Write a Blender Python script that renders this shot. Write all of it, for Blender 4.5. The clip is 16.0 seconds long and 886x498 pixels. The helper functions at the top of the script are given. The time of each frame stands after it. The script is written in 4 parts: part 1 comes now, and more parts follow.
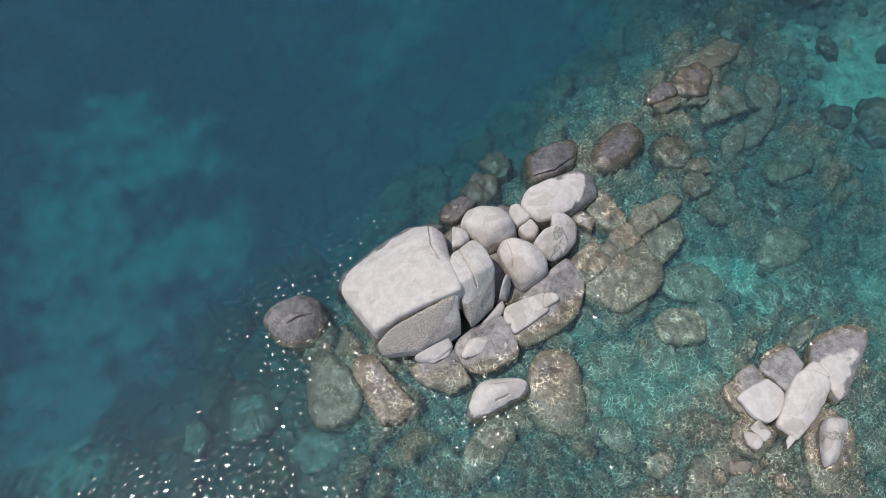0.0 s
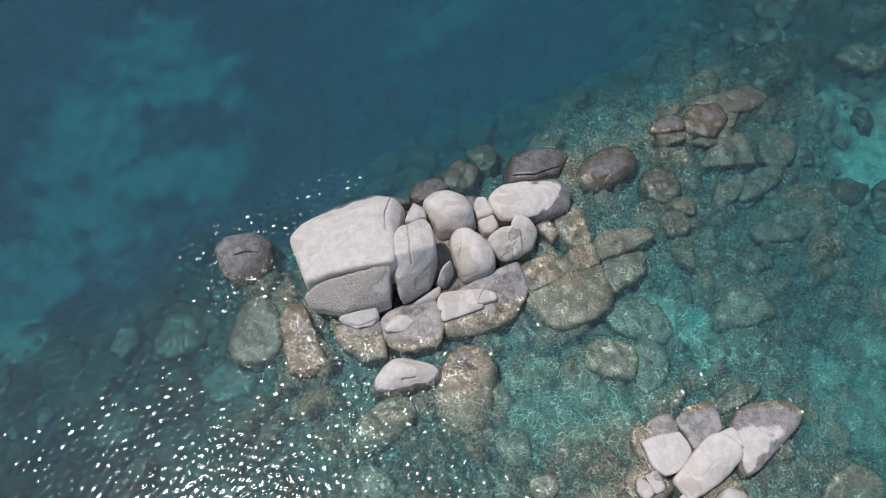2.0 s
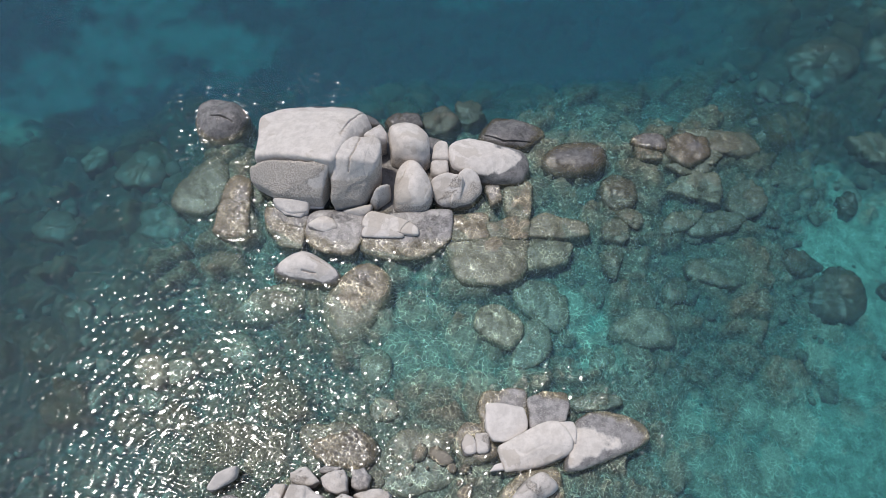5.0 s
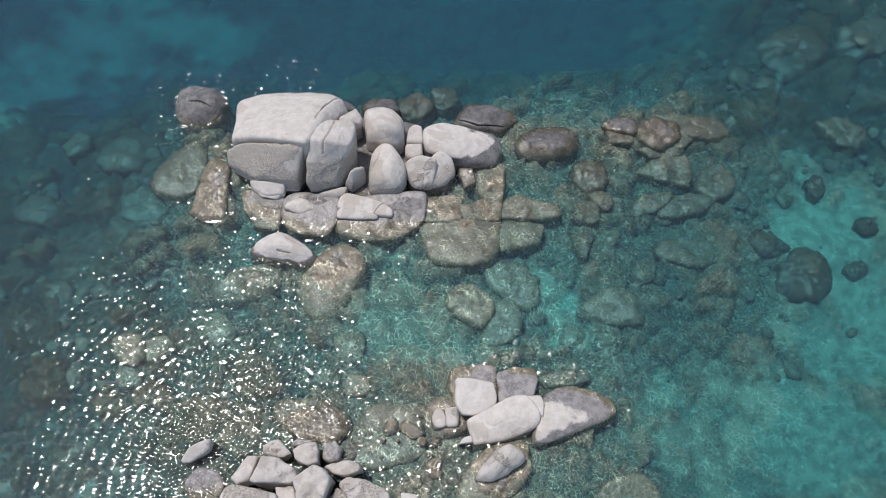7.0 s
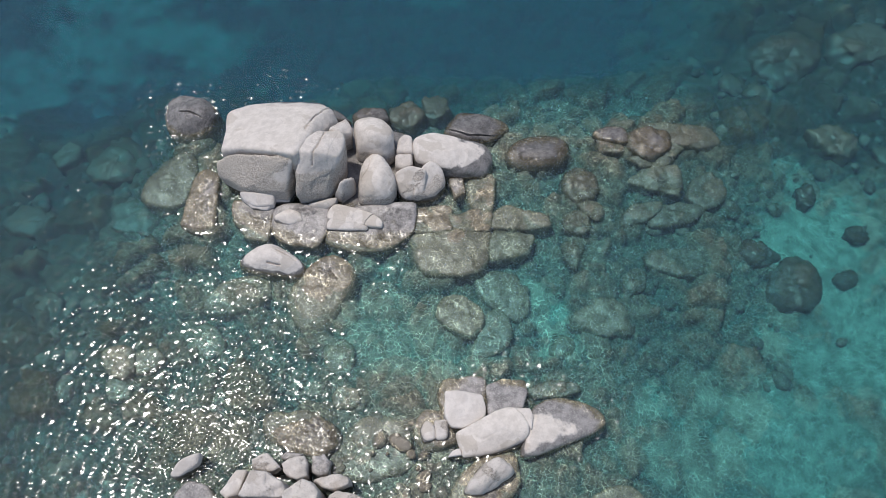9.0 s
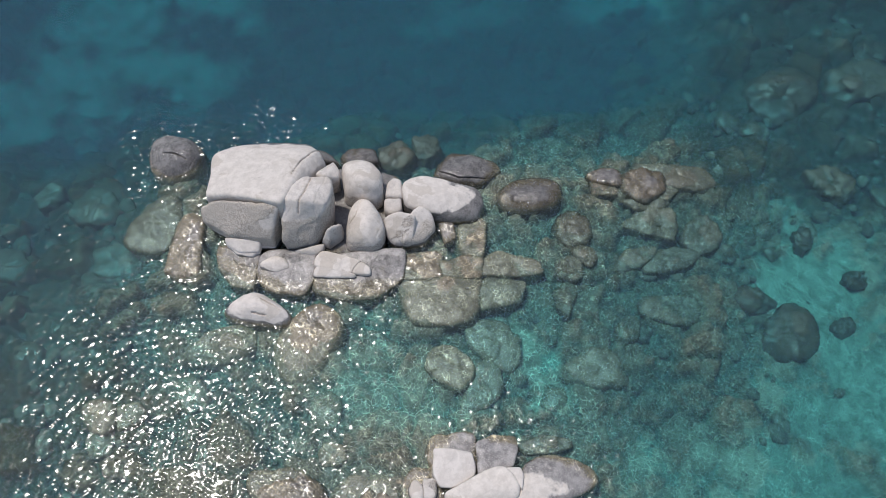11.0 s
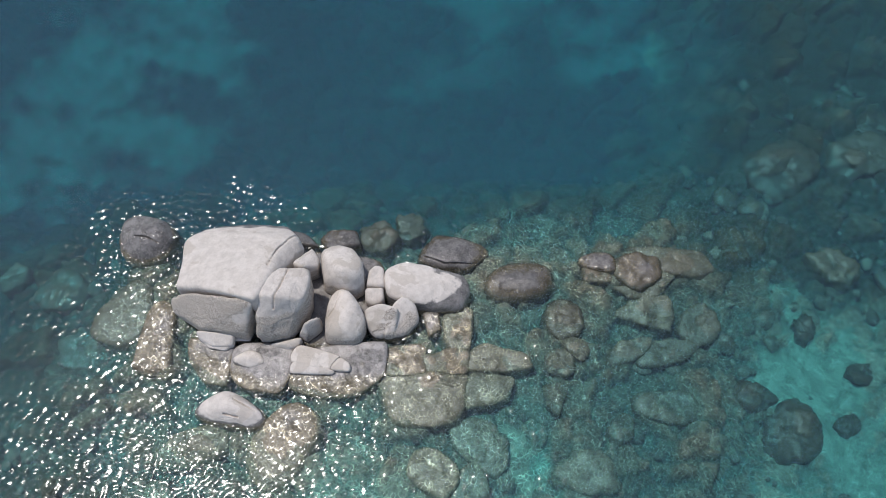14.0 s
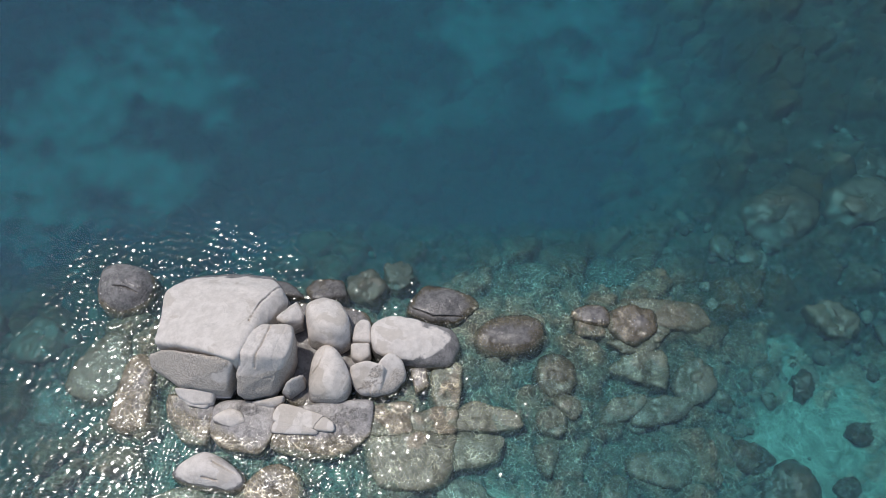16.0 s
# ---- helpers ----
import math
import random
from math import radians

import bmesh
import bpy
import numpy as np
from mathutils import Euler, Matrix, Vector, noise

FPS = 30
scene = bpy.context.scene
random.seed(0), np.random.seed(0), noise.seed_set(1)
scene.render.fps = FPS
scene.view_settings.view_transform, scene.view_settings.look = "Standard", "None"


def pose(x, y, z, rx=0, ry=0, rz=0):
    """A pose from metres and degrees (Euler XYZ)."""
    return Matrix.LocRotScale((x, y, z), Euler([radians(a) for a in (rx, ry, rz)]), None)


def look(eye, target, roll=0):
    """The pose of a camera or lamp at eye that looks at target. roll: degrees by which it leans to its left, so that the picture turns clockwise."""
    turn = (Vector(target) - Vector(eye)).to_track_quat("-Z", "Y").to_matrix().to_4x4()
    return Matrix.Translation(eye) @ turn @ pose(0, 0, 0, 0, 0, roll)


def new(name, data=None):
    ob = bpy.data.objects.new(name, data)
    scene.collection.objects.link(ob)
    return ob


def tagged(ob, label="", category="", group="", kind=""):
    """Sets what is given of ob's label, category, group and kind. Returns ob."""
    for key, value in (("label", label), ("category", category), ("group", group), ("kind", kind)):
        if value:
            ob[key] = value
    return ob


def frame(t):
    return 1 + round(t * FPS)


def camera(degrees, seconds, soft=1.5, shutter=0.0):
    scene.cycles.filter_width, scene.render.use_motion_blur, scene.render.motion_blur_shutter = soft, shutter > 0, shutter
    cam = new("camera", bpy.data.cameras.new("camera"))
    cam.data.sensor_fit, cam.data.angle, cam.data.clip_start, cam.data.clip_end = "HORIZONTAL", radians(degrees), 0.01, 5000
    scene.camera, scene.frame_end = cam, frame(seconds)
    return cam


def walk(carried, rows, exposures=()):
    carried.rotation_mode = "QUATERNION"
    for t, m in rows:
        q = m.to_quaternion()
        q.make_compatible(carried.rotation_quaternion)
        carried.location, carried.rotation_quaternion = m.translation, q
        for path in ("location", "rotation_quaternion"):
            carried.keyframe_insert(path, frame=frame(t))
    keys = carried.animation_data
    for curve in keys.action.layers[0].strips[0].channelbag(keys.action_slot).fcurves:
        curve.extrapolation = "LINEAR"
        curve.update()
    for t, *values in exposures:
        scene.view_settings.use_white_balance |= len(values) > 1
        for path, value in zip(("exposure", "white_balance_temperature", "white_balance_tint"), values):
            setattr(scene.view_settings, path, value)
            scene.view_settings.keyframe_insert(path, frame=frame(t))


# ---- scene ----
cam = camera(61.2, 16.0, soft=0.6)
PATH = [
    (0, (-4.047, -14.291, 40.58), (-3.85, -13.465, 38.77), -8.2),
    (0.5, (-2.12, -14.867, 40.403), (-1.988, -14.027, 38.593), -9.7),
    (1, (-0.238, -15.589, 40.036), (-0.168, -14.732, 38.23), -9.9),
    (1.5, (1.48, -16.471, 39.619), (1.505, -15.594, 37.822), -9.1),
    (2, (3.065, -17.462, 39.279), (3.046, -16.565, 37.492), -7.2),
    (2.5, (4.665, -18.367, 39.065), (4.605, -17.459, 37.284), -5.2),
    (3, (6.355, -19.106, 38.96), (6.243, -18.197, 37.182), -3.4),
    (3.5, (8.081, -19.687, 38.923), (7.894, -18.791, 37.145), -1.7),
    (4, (9.733, -20.174, 38.914), (9.483, -19.294, 37.135), -0.3),
    (4.5, (11.119, -20.567, 38.881), (10.867, -19.689, 37.102), -0.2),
    (5, (12.196, -20.935, 38.896), (11.959, -20.056, 37.115), 0.8),
    (7.5, (14.29, -22.124, 39.124), (14.055, -21.235, 37.348), 0.9),
    (8, (14.47, -21.988, 39.189), (14.233, -21.102, 37.412), 0.7),
    (10.5, (14.103, -18.955, 39.872), (13.881, -18.082, 38.087), 1.2),
    (11, (13.998, -18.114, 39.895), (13.775, -17.236, 38.112), 1.3),
    (11.5, (13.89, -17.238, 39.924), (13.666, -16.355, 38.144), 1.3),
    (12, (13.681, -16.327, 39.905), (13.46, -15.439, 38.127), 1.5),
    (12.5, (13.447, -15.493, 39.912), (13.231, -14.597, 38.137), 1.9),
    (13, (13.308, -14.621, 39.946), (13.093, -13.721, 38.173), 2.2),
    (13.5, (13.262, -13.696, 40.013), (13.046, -12.796, 38.24), 2.2),
    (14, (13.225, -12.837, 40.093), (13.007, -11.937, 38.32), 2.1),
    (14.5, (13.189, -12.005, 40.153), (12.971, -11.105, 38.381), 1.9),
    (15, (13.176, -11.17, 40.143), (12.956, -10.269, 38.371), 1.6),
    (15.5, (12.981, -10.476, 40.167), (12.766, -9.567, 38.398), 2.5),
    (16, (12.766, -9.773, 40.177), (12.556, -8.86, 38.41), 3.1),
]
walk(cam, [(t, look(eye, target, roll)) for t, eye, target, roll in PATH], exposures=[(0, -0.14), (16, -0.14)])

# ---- world and sun ----
SUN = Vector((-0.300, 0.07, 0.951)).normalized()
world = bpy.data.worlds.new("daylight")
scene.world = world
world.use_nodes = True
wn = world.node_tree.nodes
sky = wn.new("ShaderNodeTexSky")
sky.sky_type, sky.sun_disc = "NISHITA", False
sky.sun_elevation, sky.sun_rotation = math.asin(SUN.z), math.atan2(SUN.x, SUN.y) % (2 * math.pi)
wn["Background"].inputs["Strength"].default_value = 0.15
world.node_tree.links.new(sky.outputs["Color"], wn["Background"].inputs["Color"])
lamp = bpy.data.lights.new("sun", "SUN")
lamp.energy, lamp.angle, lamp.color = 3.1, radians(0.53), (1.0, 0.95, 0.89)
new("sun", lamp).matrix_world = look(SUN * 200, (0, 0, 0))


# ---- node helpers ----
class Nodes:
    """A short way to write a node tree."""

    def __init__(self, name):
        self.mat = bpy.data.materials.new(name)
        self.mat.use_nodes = True
        self.tree = self.mat.node_tree
        self.tree.nodes.clear()
        self.out = self.add("ShaderNodeOutputMaterial")
        self.pos = self.add("ShaderNodeNewGeometry").outputs["Position"]

    def add(self, kind, **sockets):
        node = self.tree.nodes.new(kind)
        for key, value in sockets.items():
            self.put(node.inputs[key.replace("_", " ")], value)
        return node

    def put(self, socket, value):
        if hasattr(value, "is_output"):
            self.tree.links.new(value, socket)
        else:
            socket.default_value = value

    def noise(self, scale, detail=4, rough=0.55, where=None, distort=0.0):
        n = self.add("ShaderNodeTexNoise", Vector=where or self.pos, Scale=scale, Detail=detail, Roughness=rough, Distortion=distort)
        return n.outputs["Fac"]

    def ramp(self, value, lo, hi, a=0.0, b=1.0):
        n = self.add("ShaderNodeMapRange")
        n.interpolation_type = "SMOOTHSTEP"
        for i, v in enumerate((value, lo, hi, a, b)):
            self.put(n.inputs[i], v)
        return n.outputs[0]

    def math(self, op, a, b=0.0):
        n = self.add("ShaderNodeMath")
        n.operation = op
        self.put(n.inputs[0], a)
        self.put(n.inputs[1], b)
        return n.outputs[0]

    def mix(self, fac, a, b):
        n = self.add("ShaderNodeMix")
        n.data_type = "RGBA"
        self.put(n.inputs["Factor"], fac)
        for socket, c in ((n.inputs[6], a), (n.inputs[7], b)):
            self.put(socket, (*c, 1.0) if isinstance(c, tuple) else c)
        return n.outputs[2]

    def z(self):
        return self.add("ShaderNodeSeparateXYZ", Vector=self.pos).outputs["Z"]

    def bump(self, height, distance, strength=1.0, normal=None):
        n = self.add("ShaderNodeBump", Height=height, Distance=distance, Strength=strength)
        if normal:
            self.put(n.inputs["Normal"], normal)
        return n.outputs["Normal"]

    def finish(self, shader):
        self.tree.links.new(shader, self.out.inputs["Surface"])
        return self.mat


# ---- materials ----
def granite(name, tide, tone, crust=0.0, soak=1.0, weed=1.0, grit=0.2, stain=0.575, spray=-9.0):
    """Granite: pale and dry above the splash line, dark and wet up to tide, algae-brown under water. crust: how much
    grey lichen;
    soak, weed: how light the wet stone and the algae are; grit: dark grains; stain: the less, the more tan patches;
    spray: the height up to which black-speckled lichen grows; on rounded boulders it also paints in the shade of their
    flanks."""
    n = Nodes(name)
    rnd = n.add("ShaderNodeObjectInfo").outputs["Random"]
    mid, fine, grain = n.noise(2.2, 6, 0.65), n.noise(13, 4, 0.65), n.noise(34, 3, 0.7)

    def shade(r, g, b):
        return tuple(c * tone for c in (r, g, b))

    dry = n.mix(n.ramp(mid, 0.35, 0.65), shade(0.628, 0.567, 0.512), shade(0.515, 0.46, 0.41))
    dry = n.mix(n.math("MULTIPLY", n.ramp(n.noise(0.55, 7, 0.55, distort=0.4), stain - 0.01, stain + 0.01), 0.6), dry, shade(0.42, 0.362, 0.302))
    dry = n.mix(n.math("MULTIPLY", rnd, 0.22), dry, shade(0.47, 0.44, 0.43))
    veins = n.ramp(n.math("ABSOLUTE", n.math("SUBTRACT", n.noise(0.38, 6, 0.6, distort=0.8), 0.5)), 0.0, 0.006, 1.0, 0.0)
    dry = n.mix(n.math("MULTIPLY", veins, n.ramp(n.noise(0.9, 2), 0.5, 0.6, 0.0, 0.3)), dry, (0.2, 0.18, 0.16))
    speck = n.math("ADD", n.math("MULTIPLY", fine, 0.6), n.math("MULTIPLY", grain, 0.4))
    dry = n.mix(n.math("MULTIPLY", n.ramp(speck, 0.53, 0.60), grit), dry, (0.21, 0.19, 0.17))
    edge = n.math("ADD", n.math("MULTIPLY", n.math("SUBTRACT", n.noise(0.9, 6, 0.65), 0.5), 2.2), n.math("MULTIPLY", n.math("SUBTRACT", speck, 0.5), 0.9))
    low = n.ramp(n.math("ADD", n.z(), edge), spray - 0.12, spray + 0.12, 1.0, 0.0)
    patch = n.ramp(n.math("ADD", n.noise(0.5, 5, 0.6, distort=0.6), n.math("MULTIPLY", n.math("SUBTRACT", speck, 0.5), 0.35)), 0.60 - crust, 0.64 - crust)
    lichen = n.math("MAXIMUM", low, patch)
    crusted = n.mix(n.ramp(speck, 0.43, 0.57), (0.60, 0.53, 0.46), (0.235, 0.205, 0.176))
    crusted = n.mix(n.ramp(n.noise(1.1, 4), 0.4, 0.65, 0.0, 0.45), crusted, (0.46, 0.405, 0.35))
    dry = n.mix(n.math("MULTIPLY", lichen, 0.9), dry, crusted)
    dry = n.mix(n.math("MULTIPLY", n.ramp(fine, 0.30, 0.42, 1, 0), 0.35), dry, shade(0.61, 0.57, 0.54))
    wet = n.mix(n.ramp(mid, 0.35, 0.65), tuple(c * soak for c in (0.195, 0.180, 0.170)), tuple(c * soak for c in (0.104, 0.095, 0.090)))
    wet = n.mix(n.ramp(speck, 0.5, 0.62, 0, 0.6), wet, tuple(c * soak for c in (0.28, 0.256, 0.238)))
    algae = n.mix(n.ramp(mid, 0.35, 0.68), tuple(c * weed for c in (0.25, 0.217, 0.16)), tuple(c * weed for c in (0.14, 0.12, 0.09)))
    algae = n.mix(n.math("MULTIPLY", rnd, 0.55), algae, tuple(c * weed for c in (0.165, 0.142, 0.112)))
    algae = n.mix(n.ramp(speck, 0.50, 0.60, 0, 0.75), algae, tuple(c * weed for c in (0.39, 0.342, 0.262)))
    algae = n.mix(n.ramp(speck, 0.38, 0.46, 0.7, 0), algae, tuple(c * weed for c in (0.072, 0.062, 0.046)))
    level = n.math("ADD", n.z(), n.math("MULTIPLY", n.math("SUBTRACT", n.noise(0.8, 6, 0.6), 0.5), 0.8))
    colour = n.mix(n.ramp(level, -0.10, 0.06), algae, wet)
    dryness = n.ramp(level, tide, tide + 0.10)
    colour = n.mix(dryness, colour, dry)
    rough = n.ramp(dryness, 0, 1, 0.22, 0.9)
    height = n.math("ADD", n.math("MULTIPLY", mid, 0.7), n.math("MULTIPLY", speck, n.ramp(lichen, 0, 1, 0.35, 0.9)))
    b = n.add("ShaderNodeBsdfPrincipled", Base_Color=colour, Roughness=rough, Normal=n.bump(height, 0.075))
    return n.finish(b.outputs[0])


STONE = {
    "dry": granite("pale granite", 0.12, 1.0),
    "white": granite("smooth white granite", 0.10, 1.06, -0.2, 1.1, 1.0, 0.1),
    "weathered": granite("weathered granite", 0.12, 1.0, 0.16, 1.0, 1.0, 0.4, spray=2.1),
    "cube": granite("granite with a weathered face", 0.12, 1.02, -0.2, 1.0, 1.0, 0.25, spray=2.75),
    # lichen speckle here also carries painted shade on the lower flanks
    "flanked": granite("granite with weathered and shade-dark flanks", 0.12, 1.04, -0.2, 1.0, 1.0, 0.2, 0.54, spray=1.0),
    "rimmed": granite("granite with a wet rim", 0.85, 1.0, -0.2, 1.2, 1.0, 0.16, 0.6),
    "tidal": granite("white granite with a broad wet rim", 0.72, 1.06, -0.2, 1.15, 1.0, 0.12),
    "splashed": granite("splashed dark granite", 0.95, 0.9, 0.0, 1.1, 0.9),
    "awash": granite("dark granite awash", 0.95, 0.9, 0.0, 0.8, 0.55),
    "crest": granite("dark granite with a pale crest", 0.16, 0.75, 0.0, 0.75, 0.5),
    "pile": granite("rough pale granite", 0.15, 0.94, 0.03, 1.0, 1.0, 0.4),
    "blotched": granite("granite with black blotches", 0.2, 0.98, 0.1, 1.0, 1.0, 0.35),
    "stained": granite("tan-stained granite", 0.12, 1.04, -0.2, 1.0, 1.0, 0.2, 0.51, spray=1.15),
    "half_wet": granite("granite wet at the back", 0.27, 1.05, -0.2, 1.6, 1.0, 0.16),
    "apron": granite("wet tan granite", 0.6, 0.95, 0.0, 1.75, 0.95),
    "mossy": granite("mossy stone", 0.95, 0.9, 0.0, 0.9, 0.74),
    "coral": granite("coral-covered stone", 0.95, 0.9, 0.0, 1.0, 0.52),
}


def seabed_material():
    n = Nodes("seabed")
    sand = n.add("ShaderNodeAttribute")
    sand.attribute_name = "sand"
    mid, fine = n.noise(1.1, 6, 0.65), n.noise(7, 5, 0.7)
    stone = n.mix(n.ramp(mid, 0.38, 0.66), (0.112, 0.097, 0.074), (0.25, 0.213, 0.163))
    stone = n.mix(n.ramp(fine, 0.49, 0.60, 0, 0.8), stone, (0.44, 0.385, 0.295))
    weed = n.add("ShaderNodeAttribute")
    weed.attribute_name = "weed"
    stone = n.mix(weed.outputs["Fac"], stone, n.mix(n.ramp(fine, 0.48, 0.66), (0.042, 0.052, 0.035), (0.14, 0.15, 0.105)))
    grain = n.mix(n.ramp(n.noise(1.3, 6, 0.65), 0.38, 0.66), (0.56, 0.515, 0.40), (0.31, 0.285, 0.215))
    colour = n.mix(sand.outputs["Fac"], stone, grain)
    b = n.add("ShaderNodeBsdfPrincipled", Base_Color=colour, Roughness=0.9, Normal=n.bump(fine, 0.12))
    return n.finish(b.outputs[0])


def rubble_material():
    n = Nodes("weedy stone")
    island = n.add("ShaderNodeNewGeometry").outputs["Random Per Island"]
    colour = n.mix(island, (0.105, 0.093, 0.075), (0.235, 0.207, 0.165))
    colour = n.mix(n.ramp(n.noise(5, 5, 0.7), 0.52, 0.7, 0, 0.6), colour, (0.40, 0.355, 0.285))
    b = n.add("ShaderNodeBsdfPrincipled", Base_Color=colour, Roughness=0.9, Normal=n.bump(n.noise(9, 4), 0.06))
    return n.finish(b.outputs[0])


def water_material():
    """The sea's face: clear, gently tinted, with a net of bright caustic lines painted into its tint."""
    n = Nodes("sea surface")
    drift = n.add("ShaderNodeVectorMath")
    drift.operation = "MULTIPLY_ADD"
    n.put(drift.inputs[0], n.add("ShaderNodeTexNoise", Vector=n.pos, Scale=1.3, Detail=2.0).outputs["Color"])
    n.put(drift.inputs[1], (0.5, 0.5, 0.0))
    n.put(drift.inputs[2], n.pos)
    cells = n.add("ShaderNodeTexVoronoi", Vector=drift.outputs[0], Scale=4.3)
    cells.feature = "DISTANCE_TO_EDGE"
    caustic_net = n.ramp(cells.outputs["Distance"], 0.0, 0.075, 1.0, 0.0)
    caustic_net = n.math("MULTIPLY", caustic_net, n.ramp(n.noise(1.6, 2), 0.38, 0.62, 0.15, 1.0))
    caustic_share = n.add("ShaderNodeAttribute")
    caustic_share.attribute_name = "caustic_share"
    caustic_net = n.math("MULTIPLY", caustic_net, caustic_share.outputs["Fac"])
    # caustic light painted as transmission above 1; the wave shapes don't focus it
    tint = n.mix(caustic_net, (0.85, 0.86, 0.865), (2.4, 2.4, 2.25))
    stretch = n.add("ShaderNodeVectorMath")
    stretch.operation = "MULTIPLY"
    n.put(stretch.inputs[0], n.pos)
    n.put(stretch.inputs[1], (0.62, 1.0, 1.0))
    normal = n.bump(n.noise(4.6, 1, 0.5, where=stretch.outputs[0]), 0.006)
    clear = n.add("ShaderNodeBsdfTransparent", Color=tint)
    gloss = n.add("ShaderNodeMixShader")
    gloss.inputs[0].default_value = 0.12
    for i, spread in enumerate((0.105, 0.38)):
        lobe = n.add("ShaderNodeBsdfGlossy", Roughness=spread, Normal=normal)
        lobe.inputs["Color"].default_value = (1, 1, 1, 1)
        n.put(gloss.inputs[i + 1], lobe.outputs[0])
    fres = n.add("ShaderNodeFresnel", IOR=1.33, Normal=normal)
    mix = n.add("ShaderNodeMixShader")
    for i, v in enumerate((fres.outputs[0], clear.outputs[0], gloss.outputs[0])):
        n.put(mix.inputs[i], v)
    return n.finish(mix.outputs[0])


def column_material(name, tint, scatter, share):
    """A level of the water column: soaks up red light and scatters a little blue-green back."""
    n = Nodes(name)
    clear = n.add("ShaderNodeBsdfTransparent", Color=(*tint, 1))
    haze = n.add("ShaderNodeBsdfDiffuse", Color=(*scatter, 1))
    mix = n.add("ShaderNodeMixShader")
    for i, v in enumerate((share, clear.outputs[0], haze.outputs[0])):
        n.put(mix.inputs[i], v)
    return n.finish(mix.outputs[0])


# ---- shape helpers ----
rng = np.random.default_rng(7)
TABLE = rng.random((64, 64, 64))


def value_noise(p, scale, shift=0.0):
    """Smooth noise from -1 to 1 at the points p."""
    q = np.asarray(p, float) * scale + shift
    i = np.floor(q).astype(int)
    f = q - i
    f = f * f * (3 - 2 * f)
    total = 0.0
    for dx in (0, 1):
        for dy in (0, 1):
            for dz in (0, 1):
                w = (f[:, 0] if dx else 1 - f[:, 0]) * (f[:, 1] if dy else 1 - f[:, 1]) * (f[:, 2] if dz else 1 - f[:, 2])
                total = total + w * TABLE[(i[:, 0] + dx) % 64, (i[:, 1] + dy) % 64, (i[:, 2] + dz) % 64]
    return total * 2 - 1


def ball(level):
    bm = bmesh.new()
    bmesh.ops.create_icosphere(bm, subdivisions=level, radius=1)
    bm.verts.ensure_lookup_table()
    v = np.array([x.co for x in bm.verts])
    f = np.array([[x.index for x in q.verts] for q in bm.faces])
    bm.free()
    return v / np.linalg.norm(v, axis=1)[:, None], f


scene.cycles.transparent_max_bounces = 64
BALLS = {level: ball(level) for level in (1, 2, 3, 4, 5, 6, 7)}


def mesh_of(name, verts, faces, material):
    me = bpy.data.meshes.new(name)
    side = faces.shape[1]
    me.vertices.add(len(verts))
    me.vertices.foreach_set("co", np.ascontiguousarray(verts, dtype=np.float32).ravel())
    me.loops.add(faces.size)
    me.loops.foreach_set("vertex_index", np.ascontiguousarray(faces, dtype=np.int32).ravel())
    me.polygons.add(len(faces))
    me.polygons.foreach_set("loop_start", np.arange(0, faces.size, side, dtype=np.int32))
    me.polygons.foreach_set("use_smooth", np.ones(len(faces), dtype=bool))
    me.update(calc_edges=True)
    me.validate()
    me.materials.append(material)
    return me


def smooth(x, lo, hi):
    t = np.clip((x - lo) / (hi - lo), 0, 1)
    return t * t * (3 - 2 * t)


def hull_planes(points):
    bm = bmesh.new()
    for p in points:
        bm.verts.new(p)
    bmesh.ops.convex_hull(bm, input=bm.verts)
    bm.normal_update()
    planes = {}
    for f in bm.faces:
        n = tuple(round(c, 2) for c in f.normal)
        planes[n] = (np.array(f.normal), float(f.normal.dot(f.verts[0].co)))
    bm.free()
    return list(planes.values())


# ---- ground: seabed and water ----
SAND = [(32.5, 5.3, 4.4, 5.2, 1.0), (34.5, 0, 5.2, 5.8, 1.0), (30, -8, 6.8, 4.2, 0.85), (23.8, -8.8, 4.2, 2.6, 0.6), (16.2, -3.2, 1.3, 1.7, 0.9), (8, -6.5, 4.6, 3.0, 0.42),
        (-17, 22, 6.5, 4.2, 1.0), (-23, 18, 5, 6, 1.0), (-16, 13.5, 5.5, 3.6, 1.0), (-22, 11.5, 5, 4, 1.0), (-26, 5, 4.2, 6, 0.9),
        (3, 26.5, 3, 2.2, 0.5), (5, 35, 5, 5, 0.9), (15.5, 31.5, 5, 3.6, 0.9), (11, 39, 6, 3.6, 0.9), (6, 28, 3, 3, 0.5), (-19, 27, 5, 3, 0.9)]


def seaward(x, y):
    """Metres beyond the line where the rock shelf ends and the bottom falls away."""
    return (y - (7.5 + 0.32 * x)) * 0.95


